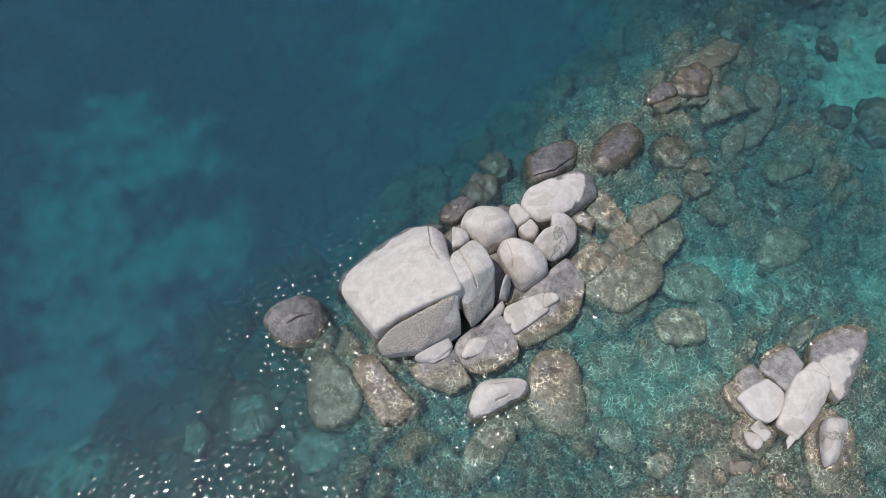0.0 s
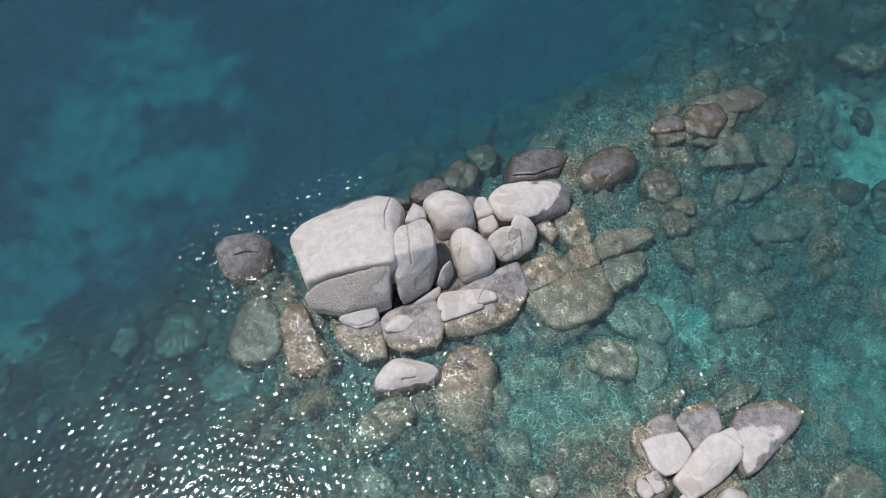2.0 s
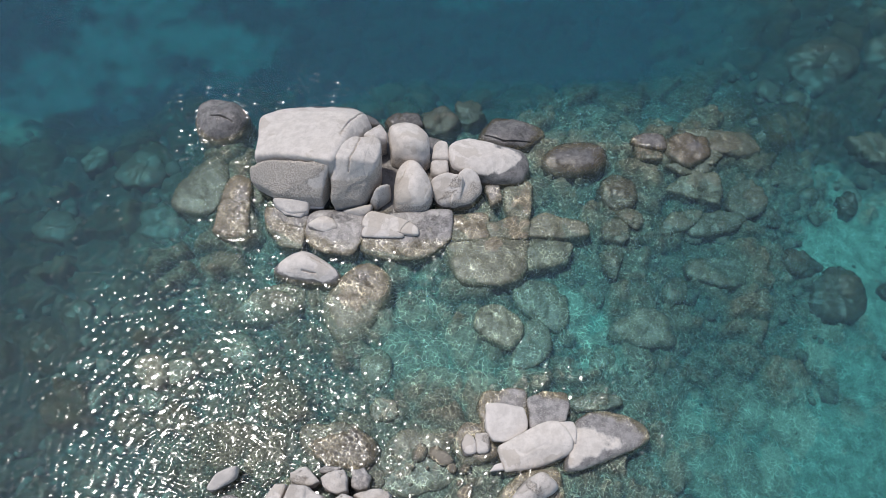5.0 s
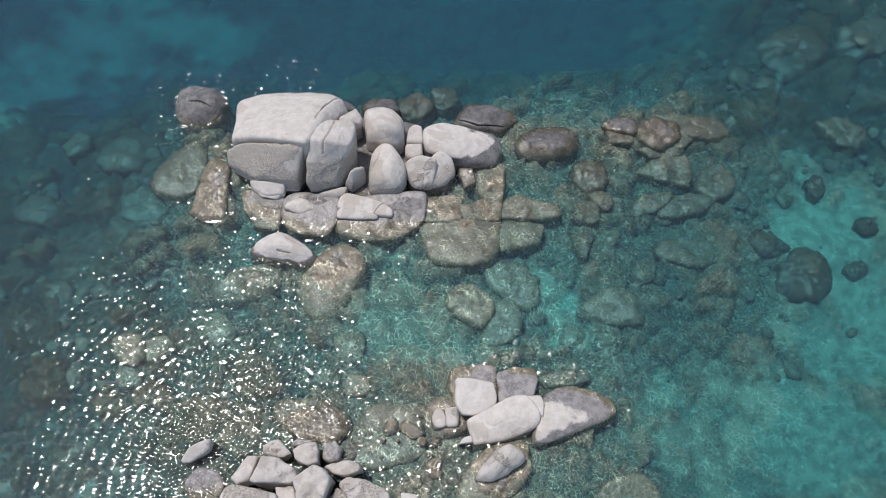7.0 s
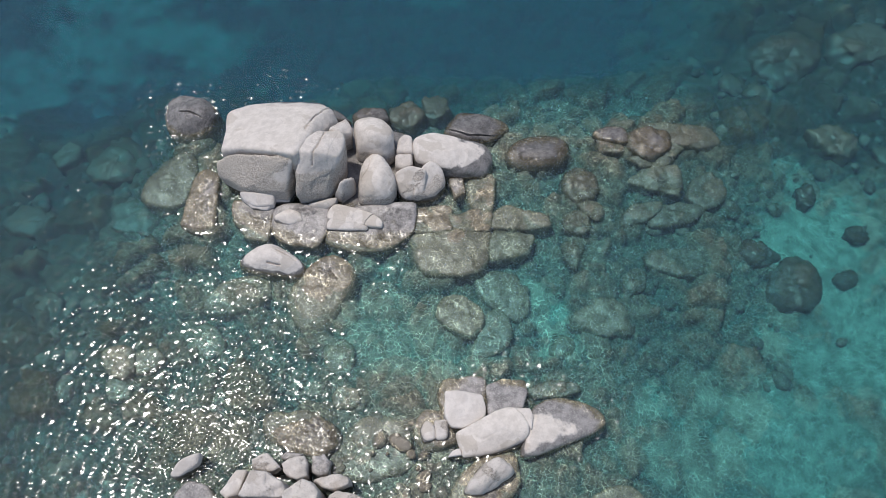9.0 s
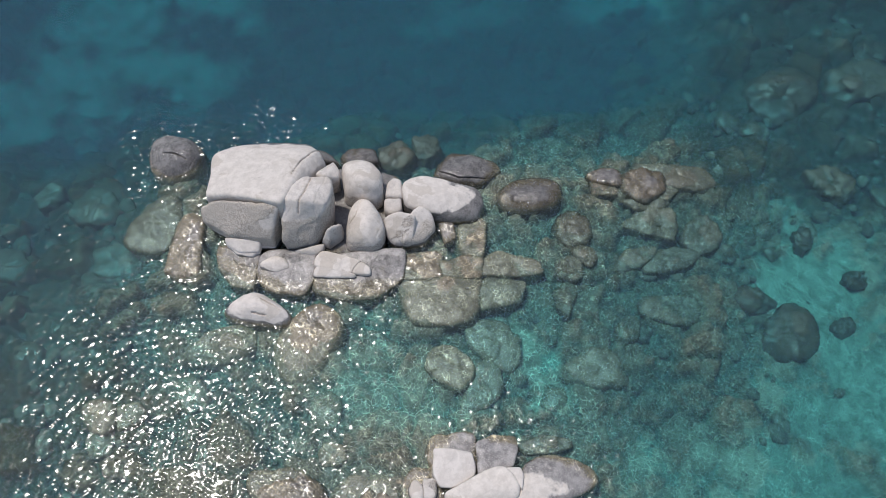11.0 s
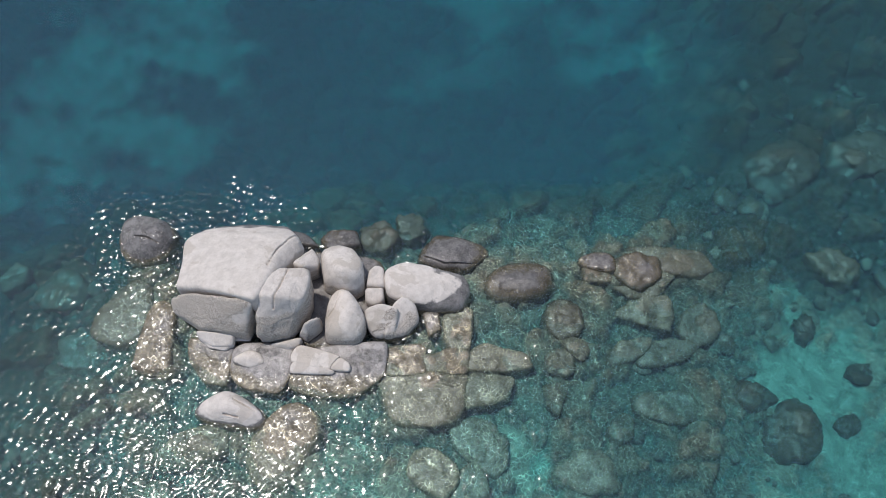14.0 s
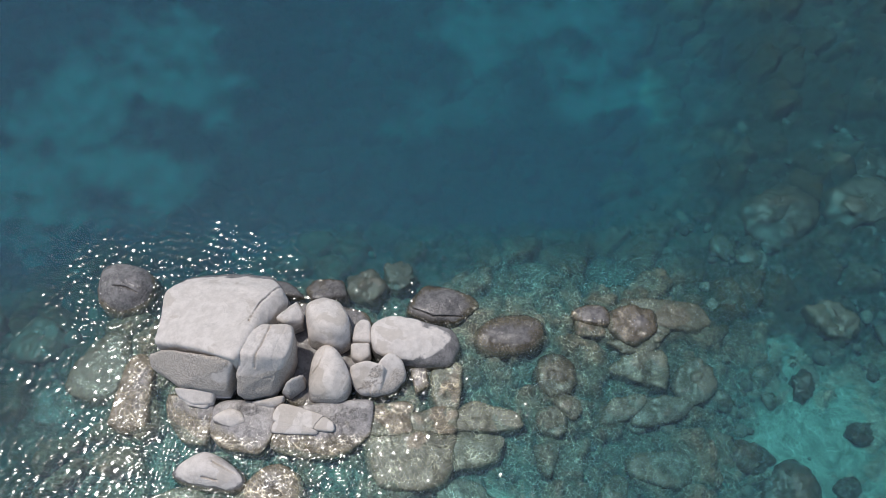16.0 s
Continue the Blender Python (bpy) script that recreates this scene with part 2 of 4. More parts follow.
def sea_depth(x, y):
    q = np.column_stack([x, y, np.zeros_like(x)])
    x, y = x + 3.0 * value_noise(q, 0.16, 50) + 1.2 * value_noise(q, 0.45, 58), y + 2.0 * value_noise(q, 0.16, 54)
    d = seaward(x, y)
    drop = smooth(d, -3.0, 8.0) * (1 - 0.93 * smooth(x, 14, 27))
    west = smooth(-x, 6, 20) * 1.1 * (1 - 0.6 * smooth(-y, 7, 13))
    z = -1.75 - 4.9 * drop - west * (1 - drop)
    z = z + 0.3 * np.exp(-((x - 18) / 8) ** 2 - ((y - 5) / 4.5) ** 2)
    z = z - 0.45 * smooth(x, 22, 30) * (1 - drop)
    z = z - 0.3 * smooth(x, 13, 18) * (1 - smooth(x, 22, 27)) * smooth(4.5 + 0.3 * x - y, 3, 9)
    z = z + 0.7 * np.exp(-((x - 11.5) / 3.5) ** 2 - ((y + 12.5) / 3.0) ** 2)
    z = z + 0.6 * np.exp(-((x - 16.5) / 5) ** 2 - ((y + 12) / 4) ** 2) + 0.35 * np.exp(-((x + 3) / 9) ** 2 - ((y + 13) / 5) ** 2)
    z = z + 0.95 * np.exp(-((x - 7) / 9) ** 2 - ((y + 15) / 5.5) ** 2)
    return z


def cells_of(x, y, size, seed):
    """Broken rock: a random height for each block, and how far each place lies inside its block's rim (0 at the joint)."""
    u, v = x / size, y / size
    iu, iv = np.floor(u).astype(int), np.floor(v).astype(int)
    first, second, height = np.full_like(u, 9.0), np.full_like(u, 9.0), np.zeros_like(u)
    for du in (-1, 0, 1):
        for dv in (-1, 0, 1):
            a, b = (iu + du) % 64, (iv + dv) % 64
            d = np.hypot(iu + du + TABLE[a, b, seed] - u, iv + dv + TABLE[a, b, seed + 20] - v)
            closer = d < first
            second = np.where(closer, first, np.minimum(second, d))
            height = np.where(closer, TABLE[a, b, seed + 40] - 0.5, height)
            first = np.where(closer, d, first)
    return height, second - first


def seabed():
    def axis(lo, hi, step):
        far = np.array([2, 5, 10, 20, 45, 100, 220, 500, 1100, 2400.0])
        return np.concatenate([lo - far[::-1], np.arange(lo, hi + step / 2, step), hi + far])

    xs, ys = axis(-38, 46, 0.19), axis(-28, 50, 0.19)
    gx, gy = np.meshgrid(xs, ys)
    x, y = gx.ravel(), gy.ravel()
    p = np.column_stack([x, y, np.zeros_like(x)])
    sand = np.zeros_like(x)
    wob = np.column_stack([value_noise(p, 0.35, 3), value_noise(p, 0.35, 31)]) * 2.0 + np.column_stack([value_noise(p, 1.0, 5), value_noise(p, 1.0, 41)]) * 0.9
    ragged = 0.28 * value_noise(p, 0.7, 71) + 0.2 * value_noise(p, 1.8, 73)
    for cx, cy, rx, ry, w in SAND:
        r = np.hypot((x + wob[:, 0] - cx) / rx, (y + wob[:, 1] - cy) / ry)
        sand = np.maximum(sand, w * (1 - smooth(r + ragged, 0.4, 1.25)))
    z = sea_depth(x, y)
    rocky = (1 - sand)
    near = (np.abs(x) < 80) & (np.abs(y) < 80)
    bend = 0.35 * value_noise(p, 0.8, 61) + 0.12 * value_noise(p, 2.5, 63), 0.35 * value_noise(p, 0.8, 67) + 0.12 * value_noise(p, 2.5, 69)
    blocks, rim = cells_of(x + bend[0], y + bend[1], 2.4, 1)
    chips, rim2 = cells_of(x + bend[1], y + bend[0], 1.0, 2)
    near_spine = np.exp(-((y - 1.8 - 0.28 * x) / 4.0) ** 2) * smooth(x, -12, -6) * (1 - smooth(x, 8, 15))
    tail = np.exp(-((y - 3.6 - 0.30 * x) / 1.9) ** 2) * smooth(x, 8, 11) * (1 - smooth(x, 22, 26))
    z = z + 0.65 * near_spine + 0.75 * tail
    slabs = (1.0 * blocks + 0.66) * smooth(rim, 0.02, 0.17) + (0.45 * chips + 0.3) * smooth(rim2, 0.02, 0.22)
    z = z + np.where(near, (slabs - 0.5) * rocky, 0)
    lumps = 0.18 * value_noise(p, 0.33, 11) + 0.30 * np.abs(value_noise(p, 0.9, 17)) + 0.16 * np.abs(value_noise(p, 2.1, 23))
    z = z + np.where(near, lumps * (0.25 + 0.75 * rocky), 0)
    for cx, cy, size, top in CROWN:
        close = np.abs(x - cx) + np.abs(y - cy) < size * 3.5
        away = np.hypot(x[close] - cx, y[close] - cy) / size
        sunk = min(top, -0.1) - 0.4
        z[close] = np.minimum(z[close], sunk + 1.2 * smooth(away, 1.15, 2.1) + 0.1 * value_noise(p[close], 1.3, 83))
    z = np.minimum(z, -0.38 + 0.05 * value_noise(p, 1.3, 77))
    nx, ny = len(xs), len(ys)
    i = np.arange(nx * ny).reshape(ny, nx)
    faces = np.stack([i[:-1, :-1], i[:-1, 1:], i[1:, 1:], i[1:, :-1]], -1).reshape(-1, 4)
    me = mesh_of("seabed", np.column_stack([x, y, z]), faces, seabed_material())
    weed = 0.85 * smooth(-x, 1, 13) + 0.6 * np.exp(-((x - 20) / 6) ** 2 - ((y - 6) / 7) ** 2) + 0.35 * smooth(seaward(x, y), -4, 2) + 0.7 * smooth(-y, 6, 13) * (1 - smooth(x, 3, 10)) + 0.8 * smooth(x, 20, 26) * smooth(y - 0.2 * x, 4, 7)
    weed = np.clip(weed * (0.8 + 0.5 * value_noise(p, 0.5, 91)), 0, 0.9)
    me.attributes.new("weed", "FLOAT", "POINT").data.foreach_set("value", weed.astype(np.float32))
    me.attributes.new("sand", "FLOAT", "POINT").data.foreach_set("value", sand.astype(np.float32))
    return tagged(new("seabed", me), "rocky seabed with patches of pale sand", "seabed", kind="structure")


def sheet(name, z, material, label, step):
    xs = np.concatenate([[-2400, -600, -150], np.arange(-60, 71, step), [150, 600, 2400]])
    gx, gy = np.meshgrid(xs, xs)
    x, y = gx.ravel(), gy.ravel()
    i = np.arange(len(x)).reshape(len(xs), -1)
    swell = 0.05 * value_noise(np.column_stack([x, y, 0 * x + z * 9]), 0.41)
    faces = np.stack([i[:-1, :-1], i[:-1, 1:], i[1:, 1:], i[1:, :-1]], -1).reshape(-1, 4)
    me = mesh_of(name, np.column_stack([x, y, z + swell]), faces, material)
    return tagged(new(name, me), label, "sea water", kind="structure")


def sea_surface():
    """The rippled face of the sea: many short wind waves of random phase, steeper in gusts."""
    far = np.array([1, 3, 8, 20, 50, 130, 400, 1000, 2400.0])
    xs = np.concatenate([-34 - far[::-1], np.arange(-34, 44, 0.112), 44 + far])
    ys = np.concatenate([-26 - far[::-1], np.arange(-26, 46, 0.112), 46 + far])
    gx, gy = np.meshgrid(xs, ys)
    x, y = gx.ravel(), gy.ravel()
    z = np.zeros_like(x)
    draw = np.random.default_rng(21)
    count, slope = 90, 0.122
    for _ in range(count):
        length = 0.25 * 2.5 ** draw.random()
        k, way, phase = 2 * math.pi / length, radians(-60) + draw.normal(0, 0.95), draw.uniform(0, 2 * math.pi)
        z += slope * math.sqrt(2 / count) / k * np.sin(k * (x * math.cos(way) + y * math.sin(way)) + phase)
    flat = np.column_stack([x, y, 0 * x])
    stir = np.zeros_like(x)
    for cx, cy, size, top in CROWN + [(4.8, -14.2, 1.9, 1)]:
        if top > 0.25:
            close = np.abs(x - cx) + np.abs(y - cy) < size * 2 + 5
            stir[close] = np.maximum(stir[close], 1 - smooth(np.hypot(x[close] - cx, y[close] - cy), size * 0.9, size * 1.3 + 2.6))
    gust = (1 + 1.5 * stir) * (0.82 + 0.42 * (1 - smooth(-sea_depth(x, y), 1.5, 3.6)) * (1 - smooth(-x, 7, 17))) * (1 + 0.25 * value_noise(flat, 0.12, 40)) * (1 + 0.5 * value_noise(flat, 0.4, 47)) * (1 + 0.35 * value_noise(flat, 1.1, 49))
    inside = (x > -35) & (x < 45) & (y > -27) & (y < 47)
    z = np.where(inside, z * gust, 0)
    i = np.arange(len(x)).reshape(len(ys), -1)
    faces = np.stack([i[:-1, :-1], i[:-1, 1:], i[1:, 1:], i[1:, :-1]], -1).reshape(-1, 4)
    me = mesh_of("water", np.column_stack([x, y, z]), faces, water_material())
    # where the painted caustic lines show: shallow water, weaker to west and east
    caustic_mask = (1 - smooth(-sea_depth(x, y), 1.7, 2.7)) * (0.2 + 0.8 * smooth(x, -13, -7)) * (1 - 0.5 * smooth(x, 17, 24))
    me.attributes.new("caustic_share", "FLOAT", "POINT").data.foreach_set("value", caustic_mask.astype(np.float32))
    return tagged(new("water", me), "clear rippled turquoise sea surface", "sea water", kind="structure")


SCATTER = (0.44, 0.50, 0.73)
LEVELS = ((-0.2, 0.22), (-0.4, 0.22), (-0.65, 0.28), (-0.9, 0.28), (-1.2, 0.34), (-1.55, 0.4), (-2.0, 0.5), (-2.7, 0.8), (-3.7, 1.1), (-5.1, 1.9))
for level, thick in LEVELS:
    # one metre of this water passes 62, 91 and 93 per cent of red, green and blue
    tint = tuple(c ** thick for c in (0.62, 0.91, 0.926))
    sheet("water_column", level, column_material("sea water", tint, SCATTER, 0.043 * thick), "level of clear blue-green sea water", 2.5)

# ---- boulders ----
FOOT, CROWN = [], []


def rock(corners, bottom, flare, p, rough, label, stone="dry", cracks=()):
    """A weathered boulder: a rounded solid spanned by the corners of its crown and a flared foot."""
    c = np.array(corners, float)
    if c[:, 2].max() < -0.02:
        p, rough, flare = min(p, 11), rough * 2.2, 1.12
    rough = rough * 1.35
    seed = len(FOOT) * 3.7
    mid = c[:, :2].mean(0)
    foot = np.column_stack([mid + (c[:, :2] - mid) * flare, np.full(len(c), bottom)])
    centre = np.array([*mid, 0.5 * (bottom + c[:, 2].mean())])
    size = float(np.linalg.norm(c[:, :2] - mid, axis=1).mean())
    d, faces = BALLS[7 if (size > 2.2 and c[:, 2].max() > 0.3) or cracks else 6 if size > 0.8 and c[:, 2].max() > 0 else 5]
    total = 0.0
    planes = hull_planes(np.vstack([c, foot]) - centre)
    for n, h in planes:
        total = total + np.maximum(d @ n / max(h, 0.05), 0) ** p
    r = total ** (-1.0 / p)
    reach = []
    for q in c - centre:
        span = np.linalg.norm(q)
        reach.append(span * sum(max(q @ n / span / max(h, 0.05), 0) ** p for n, h in planes) ** (1.0 / p))
    r = r * np.mean(reach) ** (0.55 if p > 13 else 0.8)
    v = d * r[:, None]
    w = v + centre
    lump = 0.07 * value_noise(w, 0.8 / max(size, 0.5), seed) + 0.045 * value_noise(w, 2.0 / max(size, 0.5), seed + 9)
    fine = 0.05 * value_noise(w, 1.7, seed + 2) + 0.022 * value_noise(w, 4.5, seed + 5) + 0.010 * value_noise(w, 11, seed + 7)
    fine = fine + 0.03 * (1 - smooth(np.abs(value_noise(w, 0.75, seed + 21)), 0.0, 0.05)) * -1.0 + 0.04 * smooth(value_noise(w, 0.6, seed + 31), 0.10, 0.16)
    if c[:, 2].max() < -0.02:
        fine = fine + 0.07 * value_noise(w, 0.9, seed + 41) + 0.04 * np.abs(value_noise(w, 2.6, seed + 43))
    v = v * (1 + lump * rough)[:, None] + d * (fine * rough)[:, None]
    for line in cracks:
        w = v + centre
        gap = np.full(len(w), 9.0)
        for a, b in zip(line, line[1:]):
            a, b = np.array(a), np.array(b)
            along = np.clip((w[:, :2] - a) @ (b - a) / ((b - a) @ (b - a)), 0, 1)
            gap = np.minimum(gap, np.linalg.norm(w[:, :2] - a - along[:, None] * (b - a), axis=1))
        gap = gap + 0.02 * value_noise(w, 3.0, seed)
        v = v - d * (0.22 * np.exp(-(gap / 0.03) ** 2) * (d[:, 2] > 0))[:, None]
    me = mesh_of("boulder", v, faces, STONE[stone])
    ob = new("boulder", me)
    ob.location = centre
    FOOT.append((mid[0], mid[1], size))
    CROWN.append((mid[0], mid[1], size, c[:, 2].max()))
    return tagged(ob, label, "boulder", group="granite boulders of the reef")


rock([(-6.1, 3.2, 1.5), (-5.9, 4.6, 0.6), (-5.2, 3.9, 1.5), (-3.1, 4.5, 1.75), (-3.6, 5.6, 0.5), (-0.7, 4.8, 2.05), (-0.8, 6.1, 0.6), (0.2, 5.2, 1.7), (0.7, 4.8, 1.3), (0.45, 3.9, 2), (-0.2, 1.9, 3.4), (0, 0.1, 3.85), (-3.1, 0, 3.2), (-5.1, -0, 2.15)],
     -2.2, 1.02, 28, 0.5, "huge flat-topped pale granite slab split by cracks", stone="rimmed",
     cracks=[[(-0.33, 2.3), (-0.37, 3.7), (-0.1, 4.9), (0.05, 5.6)]])
rock([(-6.4, 4.1, 0.25), (-5.6, 5, 0.08), (-3.4, 5.7, 0.06), (-0.6, 6.2, 0.08), (0.6, 5.5, 0.2), (-1, 5.2, 0.4), (-4, 4.7, 0.4), (-6, 3.9, 0.4)],
     -1.8, 1.04, 10, 0.6, "dark wet ledge at the seaward foot of the slab", stone="awash")
rock([(-5.1, -0.5, 1.8), (-4.2, -0.2, 2.5), (-0.22, -0, 3.6), (-0.45, -1.2, 1.35), (-3.1, -1.5, 1.1), (-5, -1, 0.9)],
     -0.6, 0.9, 24, 0.6, "grey weathered granite block split from the huge slab", stone="weathered")
rock([(-0.1, 1.6, 3.2), (0.3, 2.4, 3.1), (1.9, 2.7, 2.9), (2.3, 1.8, 3), (2.3, 0.9, 3.2), (1.3, 0.5, 3.85), (0.2, 0.4, 3.75), (2.3, 0.8, 2.2), (1.7, -0.6, 1.1), (0, -1.2, 1.3)],
     -0.6, 0.92, 22, 0.6, "cube-like cracked granite boulder with a dark weathered face", cracks=[[(0.87, 2.35), (0.94, 1.03), (0.92, 0.01)]], stone="cube")
rock([(0.7, 3.2, 2.2), (1.2, 4.7, 1.7), (1.8, 4.1, 1.6), (1.9, 3.6, 1.5), (1.3, 3.1, 2.2)],
     -0.8, 0.8, 12, 0.5, "small wedge of pale granite jammed behind the cube-like boulder", stone="flanked")
rock([(1.8, 4.7, 1.4), (2.4, 5.4, 1.2), (3.6, 5.3, 1.4), (4.4, 4.5, 1.8), (4.7, 3.4, 1.3), (4.2, 2.9, 1.2), (2.5, 2.9, 1), (3.7, 3.5, 2.7)],
     -1.8, 1.05, 12, 0.4, "rounded pale granite boulder with a tan stain", stone="stained")
rock([(3.1, 2.4, 1.1), (3.6, 2.8, 1.5), (4.5, 2.5, 1.7), (5.5, 1.3, 1.2), (5.4, 0.3, 0.9), (4.4, -0.1, 0.3), (3.6, -0.1, 0.4), (3.2, 0.8, 0.8), (4.3, 1.4, 2.15), (4.6, 0.4, 1.75), (3.9, 0.7, 1.7)],
     -1.2, 0.95, 7, 0.35, "smooth egg-shaped pale granite boulder with a tan patch", cracks=[[(3.68, 2.55), (3.67, 1.48), (3.4, 1)]], stone="flanked")
rock([(2.1, -0.2, 0.7), (2.5, 0.2, 1.9), (3, 0.8, 1.5), (3.1, 0.4, 0.9), (2.6, -0.3, 0.5)],
     -0.4, 1, 8, 0.2, "small angular granite stone wedged between larger boulders")
rock([(4.7, 4.4, 1.2), (5, 4.8, 1.2), (5.4, 4.8, 1.2), (5.8, 3.8, 1), (4.8, 3.6, 1)],
     -1.2, 1.05, 8, 0.4, "narrow grey granite stone in a gap between boulders")
rock([(4.9, 3.3, 0.9), (5.8, 3.6, 1), (6, 3, 0.8), (5.6, 2.6, 0.6), (5.1, 2.7, 0.8)],
     -1.2, 1.05, 8, 0.4, "short grey granite stone in a gap between boulders")
rock([(5.8, 4.9, 1.2), (6.7, 5.7, 0.8), (9.9, 5.9, 0.5), (10.6, 5, 0.3), (10.3, 4, 0.2), (9, 3.5, 0.5), (6.6, 3.2, 1.1), (6.2, 3.4, 1.2), (8.1, 4.4, 1.25)],
     -1.6, 1.08, 12, 0.4, "long white granite boulder with a dark wet rim", stone="tidal")
rock([(5.3, 2, 1.2), (5.9, 2.4, 1.5), (7, 2.4, 1.7), (7.1, 1.4, 0.9), (6.2, 1, 0.4), (5.6, 1.3, 0.7)],
     -1, 1, 8, 0.4, "pale heart-shaped granite boulder with a notch", stone="dry")
rock([(6.7, 2.6, 1.4), (7.1, 3.4, 1.1), (7.8, 3.2, 0.9), (8.2, 2.5, 0.6), (7.8, 1.6, 0.4), (6.7, 1.1, 0.8)],
     -1, 1, 8, 0.4, "pale granite boulder with dark patch beside the notched one", stone="flanked")
rock([(7, 7.3, -0.15), (7.7, 8.4, -0.2), (10.2, 8.5, -0.2), (10.9, 7.9, -0.2), (10, 6.6, -0.1), (8.4, 6.2, 0.1), (7.1, 6.4, 0), (8.9, 7.1, 0.45)],
     -1.8, 1.1, 8, 0.6, "dark wet grooved boulder awash on the seaward side", cracks=[[(7.35, 6.69), (8.65, 6.46), (10.28, 7.04)]], stone="awash")
rock([(11.3, 6.8, -0.28), (12.4, 7.8, -0.22), (14.5, 8.3, -0.19), (15.1, 7.6, -0.28), (14.8, 6.5, -0.34), (12.7, 5.4, -0.37), (11.6, 5.5, -0.34), (13, 6.9, 0.1), (14.2, 7, 0.13)],
     -1.6, 1.15, 8, 0.6, "dark wet boulder awash with a tan crest", stone="crest")
rock([(-10.8, 3.2, 0.1), (-10.8, 4.2, 0.1), (-9.6, 4.7, 0.2), (-8, 4.4, 0.3), (-7.5, 3.6, 0), (-7.7, 2.4, -0.2), (-9.2, 1.6, -0.3), (-10.3, 2.1, -0.2), (-8.9, 3.2, 0.95)],
     -2, 1.15, 8, 0.6, "dark brown wet boulder standing apart in the water", cracks=[[(-9.53, 2.99), (-8.66, 3.04), (-8.08, 3)]], stone="splashed")
rock([(-4, -1.8, 0), (-1.4, -1.5, 0.05), (-1.1, -2.7, -0.1), (-1, -3.8, -0.2), (-2.3, -4, -0.3), (-3.5, -3.1, -0.3)],
     -1.6, 1.02, 14, 0.5, "submerged tan rock at the foot of the huge slab")
rock([(-1.2, -1.8, 0.2), (-0.3, -1.2, 0.3), (1.9, -1, 0.3), (2.2, -2.6, 0.05), (1.9, -3.5, -0.1), (-0.1, -3.7, -0.1), (-1, -3.1, -0.1)],
     -1.6, 1.02, 14, 0.5, "low wet tan rock at the foot of the huge slab", stone="apron")
rock([(2, -1.1, 0.3), (3.9, -0.2, 0.4), (6.7, 0.7, 0.3), (7.2, -1, 0), (6, -2.4, -0.2), (4.4, -3, -0.3), (2.4, -3, -0.2)],
     -1.6, 1.02, 14, 0.5, "broad wet tan rock shelf carrying pale slabs", stone="apron")
rock([(2.1, -1.2, 0.5), (2.5, -0.8, 0.65), (4.6, -0.8, 0.6), (5.2, -1, 0.5), (5.2, -1.4, 0.35), (4.1, -1.6, 0.4), (2.3, -1.7, 0.4)],
     0, 1, 9, 0.3, "long flat white granite slab with two pits", cracks=[[(4.84, -0.64), (4.45, -1.3), (4.37, -1.7)]], stone="white")
rock([(2.2, -1.8, 0.3), (2.4, -1.6, 0.4), (4.5, -1.6, 0.35), (4.4, -1.8, 0.2), (2.3, -2.3, 0.2)],
     -0.1, 1, 9, 0.3, "thin white granite slab on the wet shelf", stone="white")
rock([(0.6, -1.1, 0.3), (1.4, -1, 0.6), (2.2, -0.4, 0.7), (2.2, -0.8, 0.5), (1.7, -1.1, 0.3), (0.9, -1.2, 0.2)],
     -0.3, 1, 9, 0.3, "white granite wedge under the cube-like boulder", stone="white")
rock([(-1.4, -1.3, 0.35), (-0.6, -1.1, 0.35), (-0.6, -1.2, 0.2), (-1.3, -1.4, 0.2)],
     -0.4, 1, 8, 0.3, "small white stone under the huge slab", stone="white")
rock([(-3.4, -1.6, 0.8), (-1.5, -1.3, 0.85), (-1.4, -1.8, 0.5), (-2.4, -2.1, 0.4), (-3.2, -1.9, 0.5)],
     -0.4, 1, 8, 0.3, "white granite plate under the weathered block", stone="white")
rock([(-3.1, -1.9, 0.35), (-1.5, -1.8, 0.4), (-1.7, -2.1, 0.2), (-2.5, -2.2, 0.2)],
     -0.5, 1, 8, 0.3, "lower white granite plate under the weathered block", stone="white")
rock([(-1, -2.4, 0.3), (-0.4, -1.8, 0.4), (0.3, -1.8, 0.4), (0.6, -2.2, 0.25), (0, -2.6, 0.15), (-0.8, -2.7, 0.15), (-0.3, -2.3, 0.5)],
     -0.2, 1, 8, 0.3, "small oval pale stone on the wet rock", stone="white")
rock([(-1.9, -5.8, 0), (-1.5, -4.9, 0.3), (-0.7, -4.3, 0.4), (0.5, -4.4, 0.4), (1.7, -4.9, 0.25), (1.6, -5.6, 0.05), (0.1, -5.8, 0.1), (-1.1, -6, 0.05), (-0.2, -5.2, 0.9)],
     -1.5, 1.12, 8, 0.35, "smooth white low boulder with a hollow", cracks=[[(0, -4.63), (0.65, -4.75), (1.33, -4.86)], [(-0.24, -5.5), (0.22, -5.48), (0.57, -5.44)]], stone="white")
rock([(1.7, -5.4, -0.2), (2.4, -4.4, -0.1), (3.6, -4, -0.1), (4.5, -4.4, -0.2), (4.7, -5.5, -0.3), (4.3, -7.5, -0.5), (3.5, -8.4, -0.6), (2.5, -8.1, -0.5), (1.6, -7, -0.5), (3.2, -6.2, -0.1)],
     -2, 1.1, 8, 0.4, "smooth brown oval boulder just under the surface")
rock([(-3.4, -8.6, -0.8), (-2.8, -7.2, -0.5), (-1.2, -6.1, -0.5), (0, -6.2, -0.5), (0.4, -7.1, -0.6), (-0.7, -8.1, -0.8), (-2.5, -8.9, -1), (-1.3, -7.3, -0.4)],
     -2, 1.1, 8, 0.4, "smooth brown oblong boulder under the surface")
